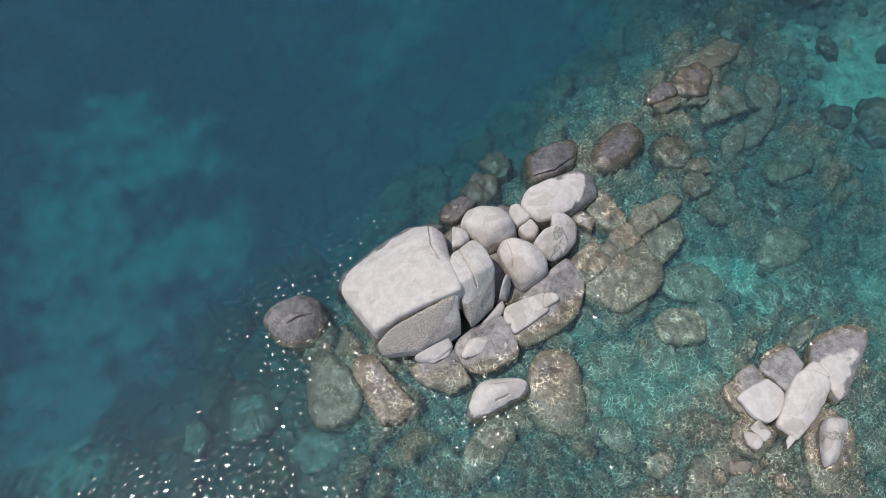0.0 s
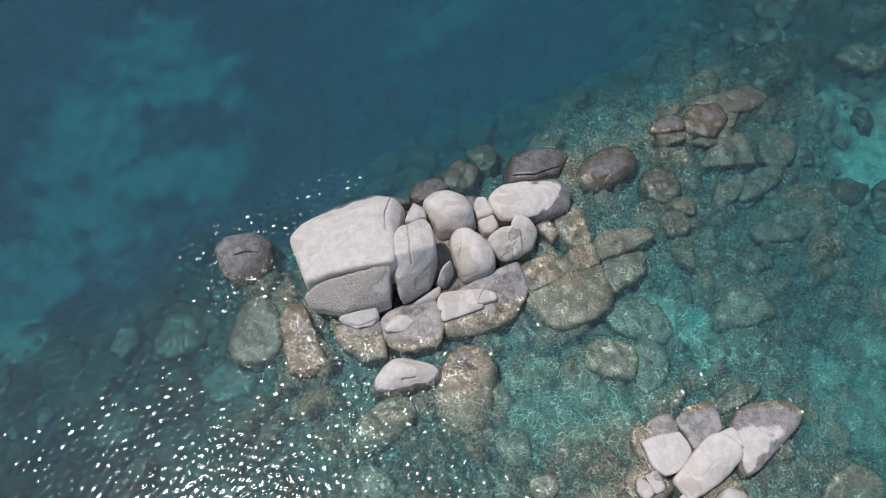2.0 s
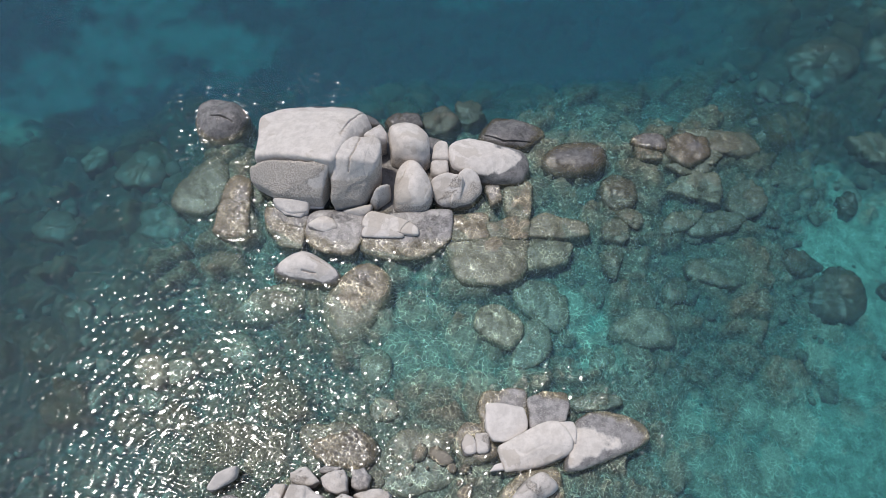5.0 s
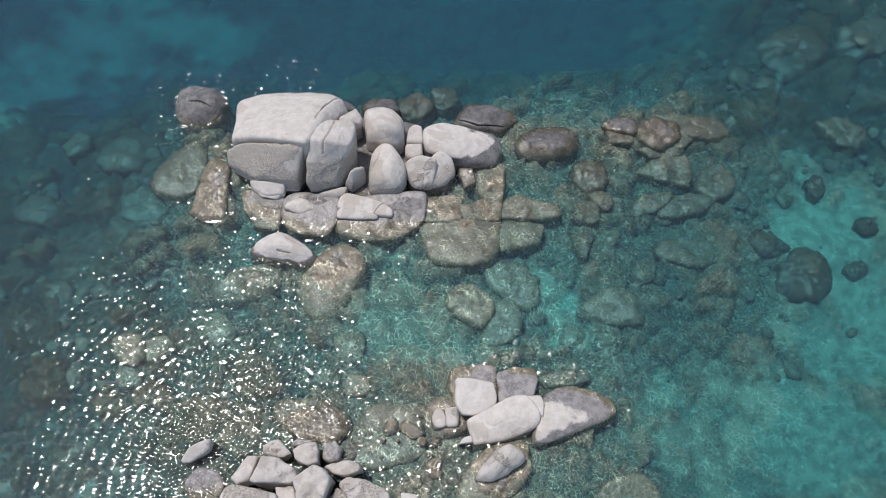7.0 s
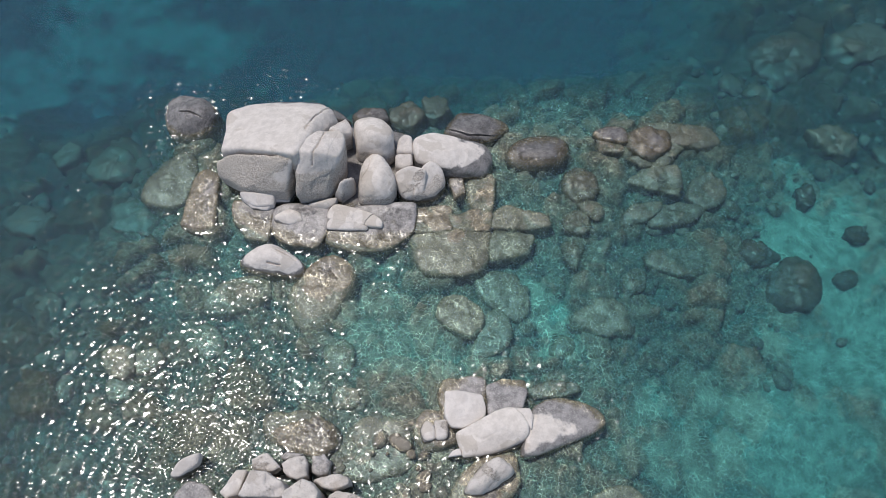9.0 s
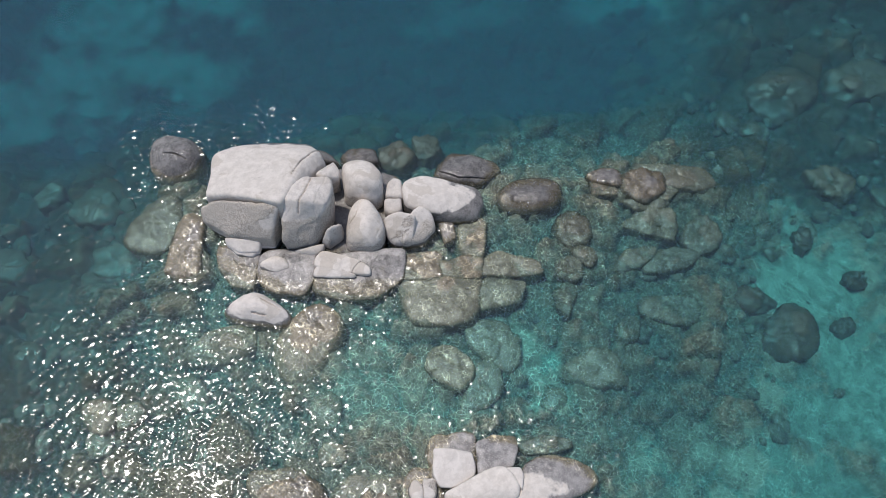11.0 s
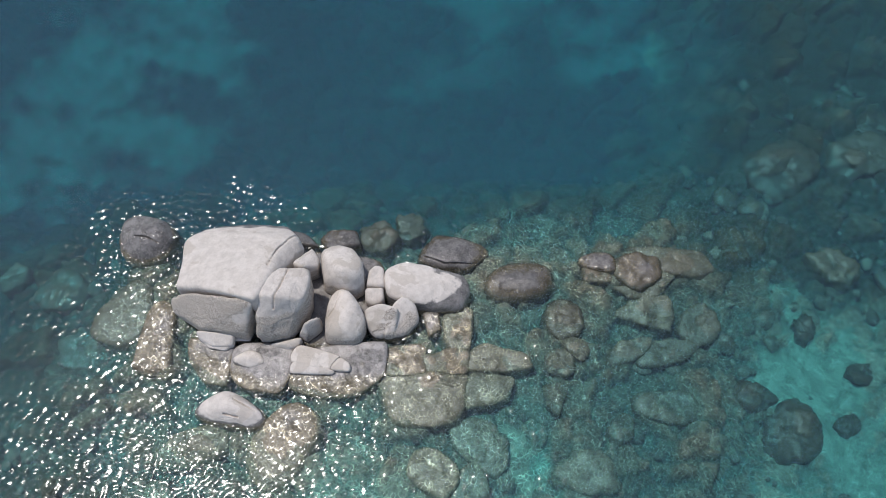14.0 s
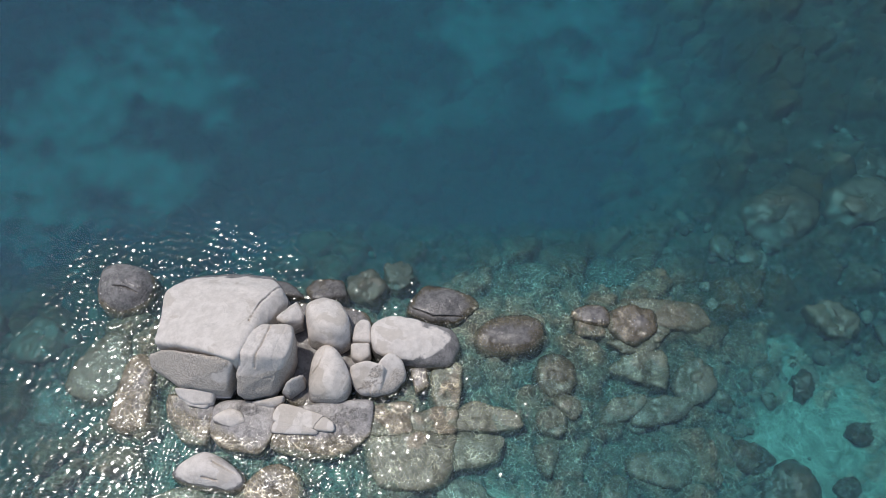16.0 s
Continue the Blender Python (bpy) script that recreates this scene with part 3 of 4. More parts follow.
rock([(11.51, -9.89, -0.1), (11.68, -9.34, -0.1), (13.38, -8.77, -0.1), (13.85, -9.62, -0.1), (14.09, -10.59, -0.1), (12.32, -11.69, -0.1), (12.8, -10, -0.05)],
     -1.6, 1.06, 14, 0.5, "wet tan foot under the white block of the islet", stone="apron")
rock([(11.7, -10.11, 0.45), (11.93, -9.95, 0.45), (13.65, -9.72, 0.45), (14.1, -10.53, 0.45), (14.11, -10.81, 0.45), (13.21, -11.62, 0.45), (12.57, -11.74, 0.45), (12.09, -11.31, 0.45), (12.9, -10.7, 0.55)],
     -1.2, 1.06, 20, 0.5, "white angular granite block of the small islet", stone="white")
rock([(13.94, -9.72, 0.3), (13.76, -9.04, 0.05), (14.46, -8.36, -0.12), (15.77, -8.15, -0.12), (15.93, -8.71, 0.1), (15.89, -9.76, 0.4), (14.85, -10.22, 0.45), (14.26, -10.66, 0.4), (14.9, -9.3, 0.25)],
     -1.6, 1.06, 16, 0.5, "grey wet granite block of the small islet", stone="apron")
rock([(12.8, -12.03, 0.5), (13.37, -11.68, 0.7), (14.16, -10.86, 0.8), (14.69, -10.32, 0.85), (15.38, -10.03, 0.85), (16.02, -10.34, 0.9), (16.43, -10.95, 0.85), (16.41, -11.38, 0.6), (15.85, -11.88, 0.4), (14.95, -12.44, 0.3), (13.48, -13.06, 0.3), (13.1, -12.56, 0.4), (14.7, -11.5, 0.95)],
     -1.4, 1.06, 18, 0.5, "large white smooth granite block of the small islet", stone="white")
rock([(15.58, -10.04, 0.75), (16.23, -9.83, 0.75), (16.48, -10.16, 0.75), (16.58, -10.88, 0.75), (16.11, -10.39, 0.75), (16.2, -10.3, 0.78)],
     -1, 1.06, 16, 0.4, "narrow white granite slab wedged in the small islet", stone="white")
rock([(12.76, -13.3, 0.3), (12.9, -12.93, 0.3), (13.23, -12.71, 0.3), (13.41, -13.02, 0.3), (13.1, -13, 0.35)],
     -0.9, 1.06, 12, 0.3, "small white stone at the foot of the islet", stone="white")
rock([(16.47, -10.1, 0.5), (16.5, -9.57, 0.05), (16.84, -9.04, -0.12), (18.01, -8.66, -0.15), (19.37, -8.64, -0.15), (20.11, -8.89, -0.12), (20.3, -9.37, -0.05), (19.61, -10.11, 0), (18.78, -10.66, 0.15), (17.26, -11.82, 0.3), (16.49, -11.91, 0.4), (16.77, -10.71, 0.65), (18.18, -10.21, 0.5), (18.1, -10, 0.45)],
     -1.6, 1.06, 12, 0.5, "long pointed granite boulder with a wet grey back", stone="half_wet")
rock([(13.6, -15.25, -0.22), (13.76, -13.83, -0.22), (14.7, -12.78, -0.22), (15.72, -12.34, -0.22), (16.31, -12.96, -0.22), (16.22, -14.23, -0.22), (15.35, -15.39, -0.22), (14.11, -15.85, -0.22), (15, -14.1, -0.17)],
     -1.8, 1.06, 10, 0.5, "submerged brown foot under the pale boulder", stone="dry")
rock([(13.98, -14.86, 0.3), (14.12, -14.19, 0.6), (14.58, -13.29, 0.8), (15.35, -12.71, 0.9), (15.94, -12.93, 0.8), (16.2, -13.29, 0.5), (15.72, -13.82, 0.3), (14.89, -14.62, 0.2), (15.1, -13.7, 1.1)],
     -1.2, 1.06, 9, 0.7, "pale boulder with a weathered side and submerged foot", stone="pile")
rock([(3.09, 7.84, -0.65), (4.4, 8.71, -0.65), (5.16, 7.75, -0.65), (4.76, 6.86, -0.65), (3.65, 6.79, -0.65), (4.2, 7.6, -0.55)],
     -2.2, 1.06, 9, 0.8, "rough submerged rock behind the rounded boulders", stone="mossy")
rock([(4.87, 9.26, -0.85), (6, 10.04, -0.85), (6.7, 9.09, -0.85), (6.04, 7.92, -0.85), (5.33, 7.96, -0.85), (5.8, 8.9, -0.75)],
     -2.3, 1.06, 9, 0.8, "rough submerged block behind the long white boulder", stone="mossy")
rock([(11, -12.3, 0.2), (11.2, -11.8, 0.3), (11.6, -12, 0.3), (11.8, -12.5, 0.2), (11.3, -12.8, 0.2)],
     -0.8, 1.1, 5, 0.3, "small white stone beside the small islet", stone="white")
rock([(11.6, -11.7, 0.2), (12.2, -11.5, 0.3), (12.4, -12.3, 0.2), (11.9, -12.5, 0.2)],
     -0.8, 1.1, 5, 0.3, "small grey stone beside the small islet")
rock([(10.6, -12.5, -0.2), (10.9, -11.4, -0.2), (12.1, -11, -0.2), (12.8, -12.5, -0.2), (11.4, -13.2, -0.4)],
     -1.6, 1.15, 18, 0.5, "submerged tan rock beside the small islet")
rock([(-0.6, -17.9, 0.3), (-0.3, -17.2, 0.7), (0.5, -16.6, 0.7), (0.6, -17.1, 0.5), (-0.2, -18, 0.2)],
     -1, 1.05, 8, 0.4, "pale pointed stone standing in glittering water")
rock([(-0.1, -18.8, 0.05), (0.3, -18.1, 0.2), (1.4, -18, 0.2), (1.9, -18.4, 0.05), (1.7, -19.2, -0.15), (0.5, -19.5, -0.15)],
     -1.2, 1.1, 8, 0.5, "flat wet brown rock awash", stone="apron")
rock([(3.4, -16.6, 0.95), (3.3, -16.2, 0.95), (3.6, -15.9, 0.95), (3.9, -15.7, 0.95), (4.4, -16, 0.95), (4.8, -16.2, 0.95), (4.4, -16.5, 0.95), (3.8, -16.6, 0.95), (4, -16.2, 1.1)],
     -1, 1.02, 24, 1.0, "cracked pale granite boulder of the near rock pile", stone="pile")
rock([(4.8, -16, 1), (5, -15.7, 1), (5.7, -15.4, 1), (6, -15.6, 1), (6.2, -16.2, 1), (5.8, -16.5, 1), (5.1, -16.4, 1), (5.5, -16, 1.15)],
     -1, 1.02, 24, 1.0, "rounded white granite boulder of the near rock pile", stone="pile")
rock([(4.5, -15.6, 0.35), (4.7, -15.3, 0.35), (5.5, -15.2, 0.35), (5.3, -15.4, 0.35), (4.7, -15.7, 0.35), (4.9, -15.4, 0.4)],
     -1, 1.02, 9, 0.6, "low wet ledge behind the near rock pile", stone="apron")
rock([(6.1, -15.2, 0.5), (6.6, -14.9, 0.5), (7.1, -15.2, 0.5), (7.1, -15.8, 0.5), (6.7, -16, 0.5), (6.3, -15.9, 0.5), (6.6, -15.5, 0.62)],
     -1.2, 1.02, 24, 1.0, "brown cracked stone beside the near pile", stone="apron")
rock([(3.6, -17.4, 1.55), (3.6, -16.8, 1.55), (4.3, -16.6, 1.55), (5.4, -16.9, 1.55), (5.7, -17.2, 1.55), (5.5, -17.6, 1.55), (3.9, -18, 1.55), (3.6, -18, 1.55), (4.4, -17.3, 1.8)],
     -1, 1.02, 24, 1.0, "broad pale granite boulder on top of the near pile", stone="pile")
rock([(2.4, -18.1, 1.1), (2.6, -17.5, 1.1), (2.8, -17, 1.1), (3.3, -16.9, 1.1), (3.3, -17.5, 1.1), (3.3, -18, 1.1), (2.8, -18.3, 1.1), (2.9, -17.6, 1.2)],
     -1, 1.02, 24, 1.0, "smooth white granite wedge of the near pile", stone="white")
rock([(5.6, -17.5, 1.8), (5.8, -17, 1.8), (6.2, -16.6, 1.8), (6.7, -16.6, 1.8), (7.2, -16.9, 1.8), (7.2, -17.6, 1.8), (7.1, -18.4, 1.8), (6.2, -18.7, 1.8), (6.5, -17.4, 2)],
     -1, 1.02, 24, 1.0, "tall pale granite boulder with a shaded flank", stone="pile")
rock([(6.6, -16.3, 0.9), (7.4, -15.8, 0.9), (8.1, -15.7, 0.9), (8.4, -16, 0.9), (7.7, -16.5, 0.9), (7.1, -16.5, 0.9), (7.6, -16.1, 1.02)],
     -1.2, 1.02, 24, 1.0, "low slanting granite slab of the near pile", stone="pile")
rock([(7.6, -17, 1.4), (8, -16.5, 1.4), (8.9, -16.5, 1.4), (9.9, -16.6, 1.4), (10.3, -17, 1.4), (10.2, -17.6, 1.4), (9, -17.9, 1.4), (8.1, -17.4, 1.4), (9, -17.1, 1.6)],
     -1.2, 1.02, 24, 1.0, "granite boulder with black stains at the near pile", stone="blotched")
rock([(2.4, -19.3, 1.5), (2.4, -18.7, 1.5), (2.8, -18.4, 1.5), (3.7, -18.3, 1.5), (4.8, -18.3, 1.5), (5.3, -19.2, 1.5), (2.8, -20, 1.5), (3.5, -18.9, 1.7)],
     -1, 1.02, 24, 1.0, "broad pale granite boulder closing the near pile", stone="blotched")
rock([(4.8, -18, 1.25), (5.5, -17.7, 1.25), (5.8, -18.2, 1.25), (5.9, -19, 1.25), (5.2, -19, 1.25), (5.4, -18.4, 1.35)],
     -1, 1.02, 24, 1.0, "tan granite stone in the heart of the near pile", stone="stained")
rock([(7.3, -17.9, 0.9), (7.6, -17.2, 0.9), (8.5, -17.5, 0.9), (8.9, -18.1, 0.9), (7.7, -18.5, 0.9), (8, -17.8, 1.02)],
     -1, 1.02, 24, 1.0, "dark stained boulder at the back of the near pile", stone="blotched")
rock([(10.6, -16.4, 0.2), (11.3, -16.3, 0.2), (11.7, -16.7, 0.2), (10.8, -17, 0.2), (11.1, -16.6, 0.26)],
     -1, 1.02, 8, 0.4, "small white stone with dark pits in the shallows", stone="white")
rock([(3, -13.6, -0.27), (5, -12.8, -0.27), (6.4, -13.3, -0.19), (6.7, -14.5, -0.17), (4.7, -15.3, -0.1), (3.1, -14.7, -0.27)],
     -1.6, 1.2, 8, 0.6, "broad tan rock awash among sparkling ripples", stone="mossy")
rock([(7, -14, -0.5), (7.8, -12.5, -0.4), (9.9, -12.2, -0.4), (10.8, -13.9, -0.5), (9, -15.3, -0.5), (7.1, -15.2, -0.5)],
     -1.6, 1.12, 8, 0.6, "broad submerged tan shelf of the shallows")
rock([(0.9, 6.2, -0.1), (1.4, 7, -0.15), (2.8, 7.3, -0.1), (3.3, 6.4, 0.05), (1.5, 5.6, 0.1)],
     -2, 1.12, 8, 0.7, "dark wet rock behind the rounded boulder", stone="awash")
rock([(20.1, -13.6, -0.6), (21, -12.6, -0.5), (22.4, -12.1, -0.5), (23.3, -12.7, -0.6), (23, -13.7, -0.8), (20.8, -14.4, -0.8)],
     -2, 1.12, 8, 0.6, "submerged tan boulder with algae and pale lines")
# added filler: keeps the gap as dark as the deep shade there
rock([(0.2, 4.6, 0), (2.5, 5.6, 0), (4.9, 5.6, 0), (5.8, 2.9, 0), (4.5, 0.1, 0), (2.3, -0.4, 0)],
     -1.5, 1, 8, 0.5, "dark filler rock added in the shaded gap between boulders", stone="splashed")
rock([(16.4, 9.2, -0.08), (17.1, 9.8, -0.08), (18, 10, -0.08), (18.4, 9.7, -0.08), (18.5, 9, -0.08), (17.8, 8.8, -0.08), (16.7, 8.8, -0.08), (17.6, 9.3, 0.08)],
     -1.4, 1.06, 8, 0.5, "small brown wet rock just breaking the surface", stone="crest")
rock([(16.7, 8.8, -0.3), (18, 8.9, -0.3), (18.4, 8.7, -0.3), (18.3, 8.3, -0.3), (17.1, 8, -0.3), (17.7, 8.5, -0.22)],
     -1.6, 1.06, 10, 0.5, "submerged brown block in front of the small wet rock", stone="mossy")
rock([(18.6, 9.8, -0.22), (19.6, 10.4, -0.22), (20.7, 10.5, -0.22), (21.1, 10, -0.22), (20.9, 9.1, -0.22), (20.1, 8.4, -0.22), (19.2, 8.6, -0.22), (18.5, 9, -0.22), (19.8, 9.5, -0.06)],
     -1.5, 1.06, 8, 0.5, "low nearly black wet rock awash", stone="awash")
rock([(19.6, 11.1, -0.52), (21.4, 11.6, -0.52), (23.2, 12, -0.52), (24.1, 11.7, -0.52), (24.2, 10.8, -0.52), (23.4, 10.3, -0.52), (21.9, 10.1, -0.52), (21.2, 10.3, -0.52), (22.4, 11, -0.42)],
     -1.9, 1.06, 10, 0.6, "long algae-furred ledge just under the surface", stone="mossy")
rock([(21.1, 9.7, -0.5), (21.8, 10.2, -0.5), (22.2, 9.8, -0.5), (21.7, 9, -0.5), (21.1, 9, -0.5), (21.6, 9.5, -0.4)],
     -1.9, 1.06, 9, 0.5, "small algae-furred block below the long ledge", stone="mossy")
rock([(19, 8.2, -0.5), (20.3, 8.7, -0.5), (21.5, 9.1, -0.5), (21.8, 8.8, -0.5), (21, 8.1, -0.5), (20.1, 7.8, -0.5), (20.6, 8.4, -0.42)],
     -1.9, 1.06, 10, 0.6, "thin submerged ledge of the rock spine", stone="mossy")
rock([(19.9, 7.6, -0.75), (21.2, 8.3, -0.75), (22.1, 8.4, -0.75), (22.4, 7.6, -0.75), (22.4, 6.5, -0.75), (21.4, 6.4, -0.75), (20.5, 6.6, -0.75), (19.3, 6.5, -0.75), (21.2, 7.2, -0.63)],
     -2.2, 1.06, 10, 0.6, "stepped submerged ledge furred with pale algae", stone="mossy")
rock([(23.3, 8, -0.95), (24.1, 8.7, -0.95), (24.9, 8.2, -0.95), (25.1, 7.2, -0.95), (24.7, 6.4, -0.95), (23.8, 6.2, -0.95), (23.1, 6.8, -0.95), (24.1, 7.4, -0.8)],
     -2.4, 1.06, 8, 0.6, "rounded submerged block at the end of the rock spine", stone="mossy")
rock([(19.2, 3.9, -0.95), (19.9, 5, -0.95), (20.9, 5.6, -0.95), (21.4, 5.5, -0.95), (21.2, 4.8, -0.95), (20.4, 3.9, -0.95), (19.6, 3.5, -0.95), (20.4, 4.6, -0.83)],
     -2.4, 1.06, 9, 0.6, "slanting submerged ledge with pale algae", stone="mossy")
rock([(21.6, 5.6, -1.05), (23, 6, -1.05), (24.1, 5.9, -1.05), (23.6, 5.1, -1.05), (22.5, 4.4, -1.05), (21.5, 4.1, -1.05), (21.1, 4.5, -1.05), (22.5, 5.1, -0.93)],
     -2.5, 1.06, 9, 0.6, "flat submerged ledge furred with algae", stone="mossy")
rock([(15.2, 5.3, -0.42), (15.5, 6.1, -0.42), (16.3, 6.5, -0.42), (17.1, 6.1, -0.42), (17.4, 5.2, -0.42), (17, 4.4, -0.42), (16, 4.2, -0.42), (15.4, 4.6, -0.42), (16.2, 5.3, -0.28)],
     -2.1, 1.06, 9, 0.5, "dark round submerged boulder netted with light", stone="coral")
rock([(16.5, 3.9, -0.62), (16.9, 4.4, -0.62), (17.7, 4.2, -0.62), (18, 3.7, -0.62), (17.7, 3.2, -0.62), (17.1, 3.3, -0.62), (17.3, 3.8, -0.52)],
     -2.1, 1.06, 9, 0.5, "small submerged wedge below the dark boulder", stone="mossy")
rock([(15.8, 2.9, -0.75), (16.2, 3.4, -0.75), (17.1, 3.4, -0.75), (17.4, 2.7, -0.75), (17, 2.1, -0.75), (16.3, 2.1, -0.75), (16.6, 2.8, -0.63)],
     -2.2, 1.06, 8, 0.6, "submerged knobbly stone with a pale crown", stone="mossy")
rock([(16.1, 1.1, -1.05), (16.6, 1.5, -1.05), (17.3, 1.4, -1.05), (17.3, 0.8, -1.05), (17.1, -0, -1.05), (16.5, 0.2, -1.05), (16.8, 0.8, -0.9)],
     -2.4, 1.06, 8, 0.6, "small submerged stone with a pale crown", stone="mossy")
rock([(11.5, 1.4, -0.36), (12.1, 2.3, -0.36), (13.7, 2.6, -0.36), (14.6, 2.5, -0.36), (15, 1.9, -0.36), (14.1, 1.3, -0.36), (12.5, 0.9, -0.36), (11.8, 0.8, -0.36), (13.2, 1.7, -0.28)],
     -1.9, 1.06, 12, 0.5, "long submerged ledge beside the tan shelf", stone="dry")
rock([(9.1, 0.8, -0.25), (9.9, 1.3, -0.25), (11.1, 1.8, -0.25), (11.5, 1.2, -0.25), (11.5, 0.5, -0.25), (10.2, 0.1, -0.25), (9.4, 0, -0.25), (10.4, 0.8, -0.19)],
     -1.8, 1.06, 16, 0.4, "squared submerged tan block of the shelf", stone="dry")
rock([(9.5, 3.5, -0.22), (9.9, 4.1, -0.22), (10.9, 4.2, -0.22), (11.2, 3.2, -0.22), (11.3, 2, -0.22), (10.5, 1.5, -0.22), (9.8, 2.2, -0.22), (10.4, 3, -0.14)],
     -1.8, 1.06, 12, 0.4, "submerged tan block beside the white boulder", stone="dry")
rock([(8.3, 3.2, -0.05), (9, 3.7, -0.05), (9.5, 2.6, -0.05), (9, 2, -0.05), (8.9, 2.9, 0)],
     -1.6, 1.06, 10, 0.4, "submerged grey stone wedged beside the notched boulder", stone="apron")
rock([(7, 0.6, -0.2), (7.9, 1.1, -0.2), (8.9, 1.2, -0.2), (9.3, -0.1, -0.2), (8.2, -0.6, -0.2), (7.3, -0.8, -0.2), (8.1, 0.2, -0.15)],
     -1.8, 1.06, 16, 0.4, "submerged tan block at the head of the shelf", stone="dry")
rock([(7.3, -1, -0.34), (9.2, -0.3, -0.34), (11.4, 0.2, -0.34), (11.8, -0.9, -0.34), (11.5, -2.2, -0.34), (9.9, -3, -0.34), (8.7, -3.2, -0.34), (7.9, -2.4, -0.34), (9.7, -1.6, -0.28)],
     -1.9, 1.06, 16, 0.4, "broad submerged yellow-brown rock shelf", stone="dry")
rock([(11.6, 0.4, -0.62), (13.3, 1, -0.62), (14.1, 0.9, -0.62), (14.1, -0.2, -0.62), (13.1, -0.8, -0.62), (12.1, -1.3, -0.62), (13, -0, -0.54)],
     -2.1, 1.06, 12, 0.5, "submerged brown block beyond the shelf", stone="dry")
rock([(11.6, -2.4, -1.15), (13.1, -1.7, -1.15), (14.6, -2.2, -1.15), (15, -3.3, -1.15), (14.4, -4.3, -1.15), (13.1, -4, -1.15), (12.1, -3.5, -1.15), (13.4, -3.1, -1.03)],
     -2.6, 1.06, 10, 0.5, "flat submerged algae-covered boulder", stone="dry")
rock([(10.1, -5, -0.65), (10.3, -4.3, -0.65), (11.5, -4.1, -0.65), (12.4, -4.6, -0.65), (12.6, -5.5, -0.65), (12.2, -6.2, -0.65), (11, -6.1, -0.65), (10.2, -5.6, -0.65), (11.3, -5.2, -0.5)],
     -2.2, 1.06, 10, 0.4, "submerged tan boulder split from its neighbour", stone="dry")
rock([(12.7, -4.9, -1), (13.2, -4.1, -1), (13.9, -4.4, -1), (14.4, -5.4, -1), (14.2, -6.1, -1), (13.5, -7, -1), (12.7, -7.1, -1), (12.5, -6.6, -1), (13.4, -5.7, -0.88)],
     -2.5, 1.06, 10, 0.4, "submerged tan boulder beside its split neighbour", stone="dry")
rock([(17.6, -3.5, -1.2), (18.3, -2, -1.2), (19.3, -1.4, -1.2), (20.3, -1.8, -1.2), (20.9, -2.5, -1.2), (20.8, -3.4, -1.2), (19.7, -3.8, -1.2), (18.2, -3.9, -1.2), (19.4, -2.8, -0.9)],
     -2.7, 1.06, 7, 0.6, "domed submerged boulder netted with pale light", stone="dry")
rock([(21.5, 2.1, -1.3), (22.2, 2.7, -1.3), (23.8, 3.2, -1.3), (24.7, 2.6, -1.3), (24.6, 1.7, -1.3), (23.7, 1.2, -1.3), (22, 1.3, -1.3), (23.2, 2.1, -1.15)],
     -2.7, 1.06, 9, 0.6, "broad submerged block near the sand", stone="mossy")
rock([(20.1, -0.2, -1.45), (20.6, 0.9, -1.45), (21.2, 0.7, -1.45), (21.2, -0.2, -1.45), (20.6, -0.8, -1.45), (20.7, 0.1, -1.33)],
     -2.7, 1.06, 8, 0.6, "small submerged block furred with pale algae", stone="mossy")
rock([(-9.7, -2.7, -0.6), (-9.8, -0.5, -0.6), (-9.1, 0.6, -0.6), (-7.9, 0.5, -0.6), (-7.2, -0.9, -0.6), (-7.2, -2.4, -0.6), (-8, -3.1, -0.6), (-9.3, -3, -0.6), (-8.5, -1.4, -0.5)],
     -2.2, 1.06, 14, 0.5, "flat submerged brown slab under clear water", stone="mossy")
rock([(-6.9, -1.2, -0.15), (-6.7, -0.4, -0.15), (-5.7, -0.4, -0.15), (-5.2, -1.9, -0.15), (-4.4, -4, -0.15), (-5.7, -4.5, -0.15), (-6.5, -4, -0.15), (-6.4, -2.7, -0.15), (-5.9, -2.4, -0.03)],
     -1.9, 1.06, 14, 0.5, "half-submerged brown boulder with a flat top", stone="splashed")
rock([(-14.6, -1.6, -1.7), (-14.7, -0.3, -1.7), (-14, 0.6, -1.7), (-12.6, 0.4, -1.7), (-11.8, -0.5, -1.7), (-11.9, -1.4, -1.7), (-13.5, -1.9, -1.7), (-13.3, -0.7, -1.5)],
     -3.2, 1.06, 8, 0.6, "greenish algae-covered boulder in deeper water", stone="mossy")
rock([(-17.9, -6.3, -1.8), (-17.7, -5.1, -1.8), (-16.6, -4.8, -1.8), (-15.7, -5.6, -1.8), (-15.9, -6.5, -1.8), (-17.1, -6.9, -1.8), (-16.8, -5.9, -1.6)],
     -3.2, 1.06, 8, 0.6, "mossy submerged boulder in deeper water", stone="mossy")
rock([(-17.6, -1, -2.1), (-17.3, 0.3, -2.1), (-16.3, 0.1, -2.1), (-16.1, -0.8, -2.1), (-16.9, -1.5, -2.1), (-16.8, -0.6, -1.9)],
     -3.4, 1.06, 8, 0.6, "small mossy block in deeper water", stone="mossy")
rock([(-12, -3.6, -1.7), (-10.7, -2.7, -1.7), (-8.9, -3.5, -1.7), (-8.9, -4.8, -1.7), (-10.9, -4.9, -1.7), (-10.3, -3.9, -1.55)],
     -3.0, 1.06, 9, 0.6, "broad submerged block furred with weed", stone="mossy")
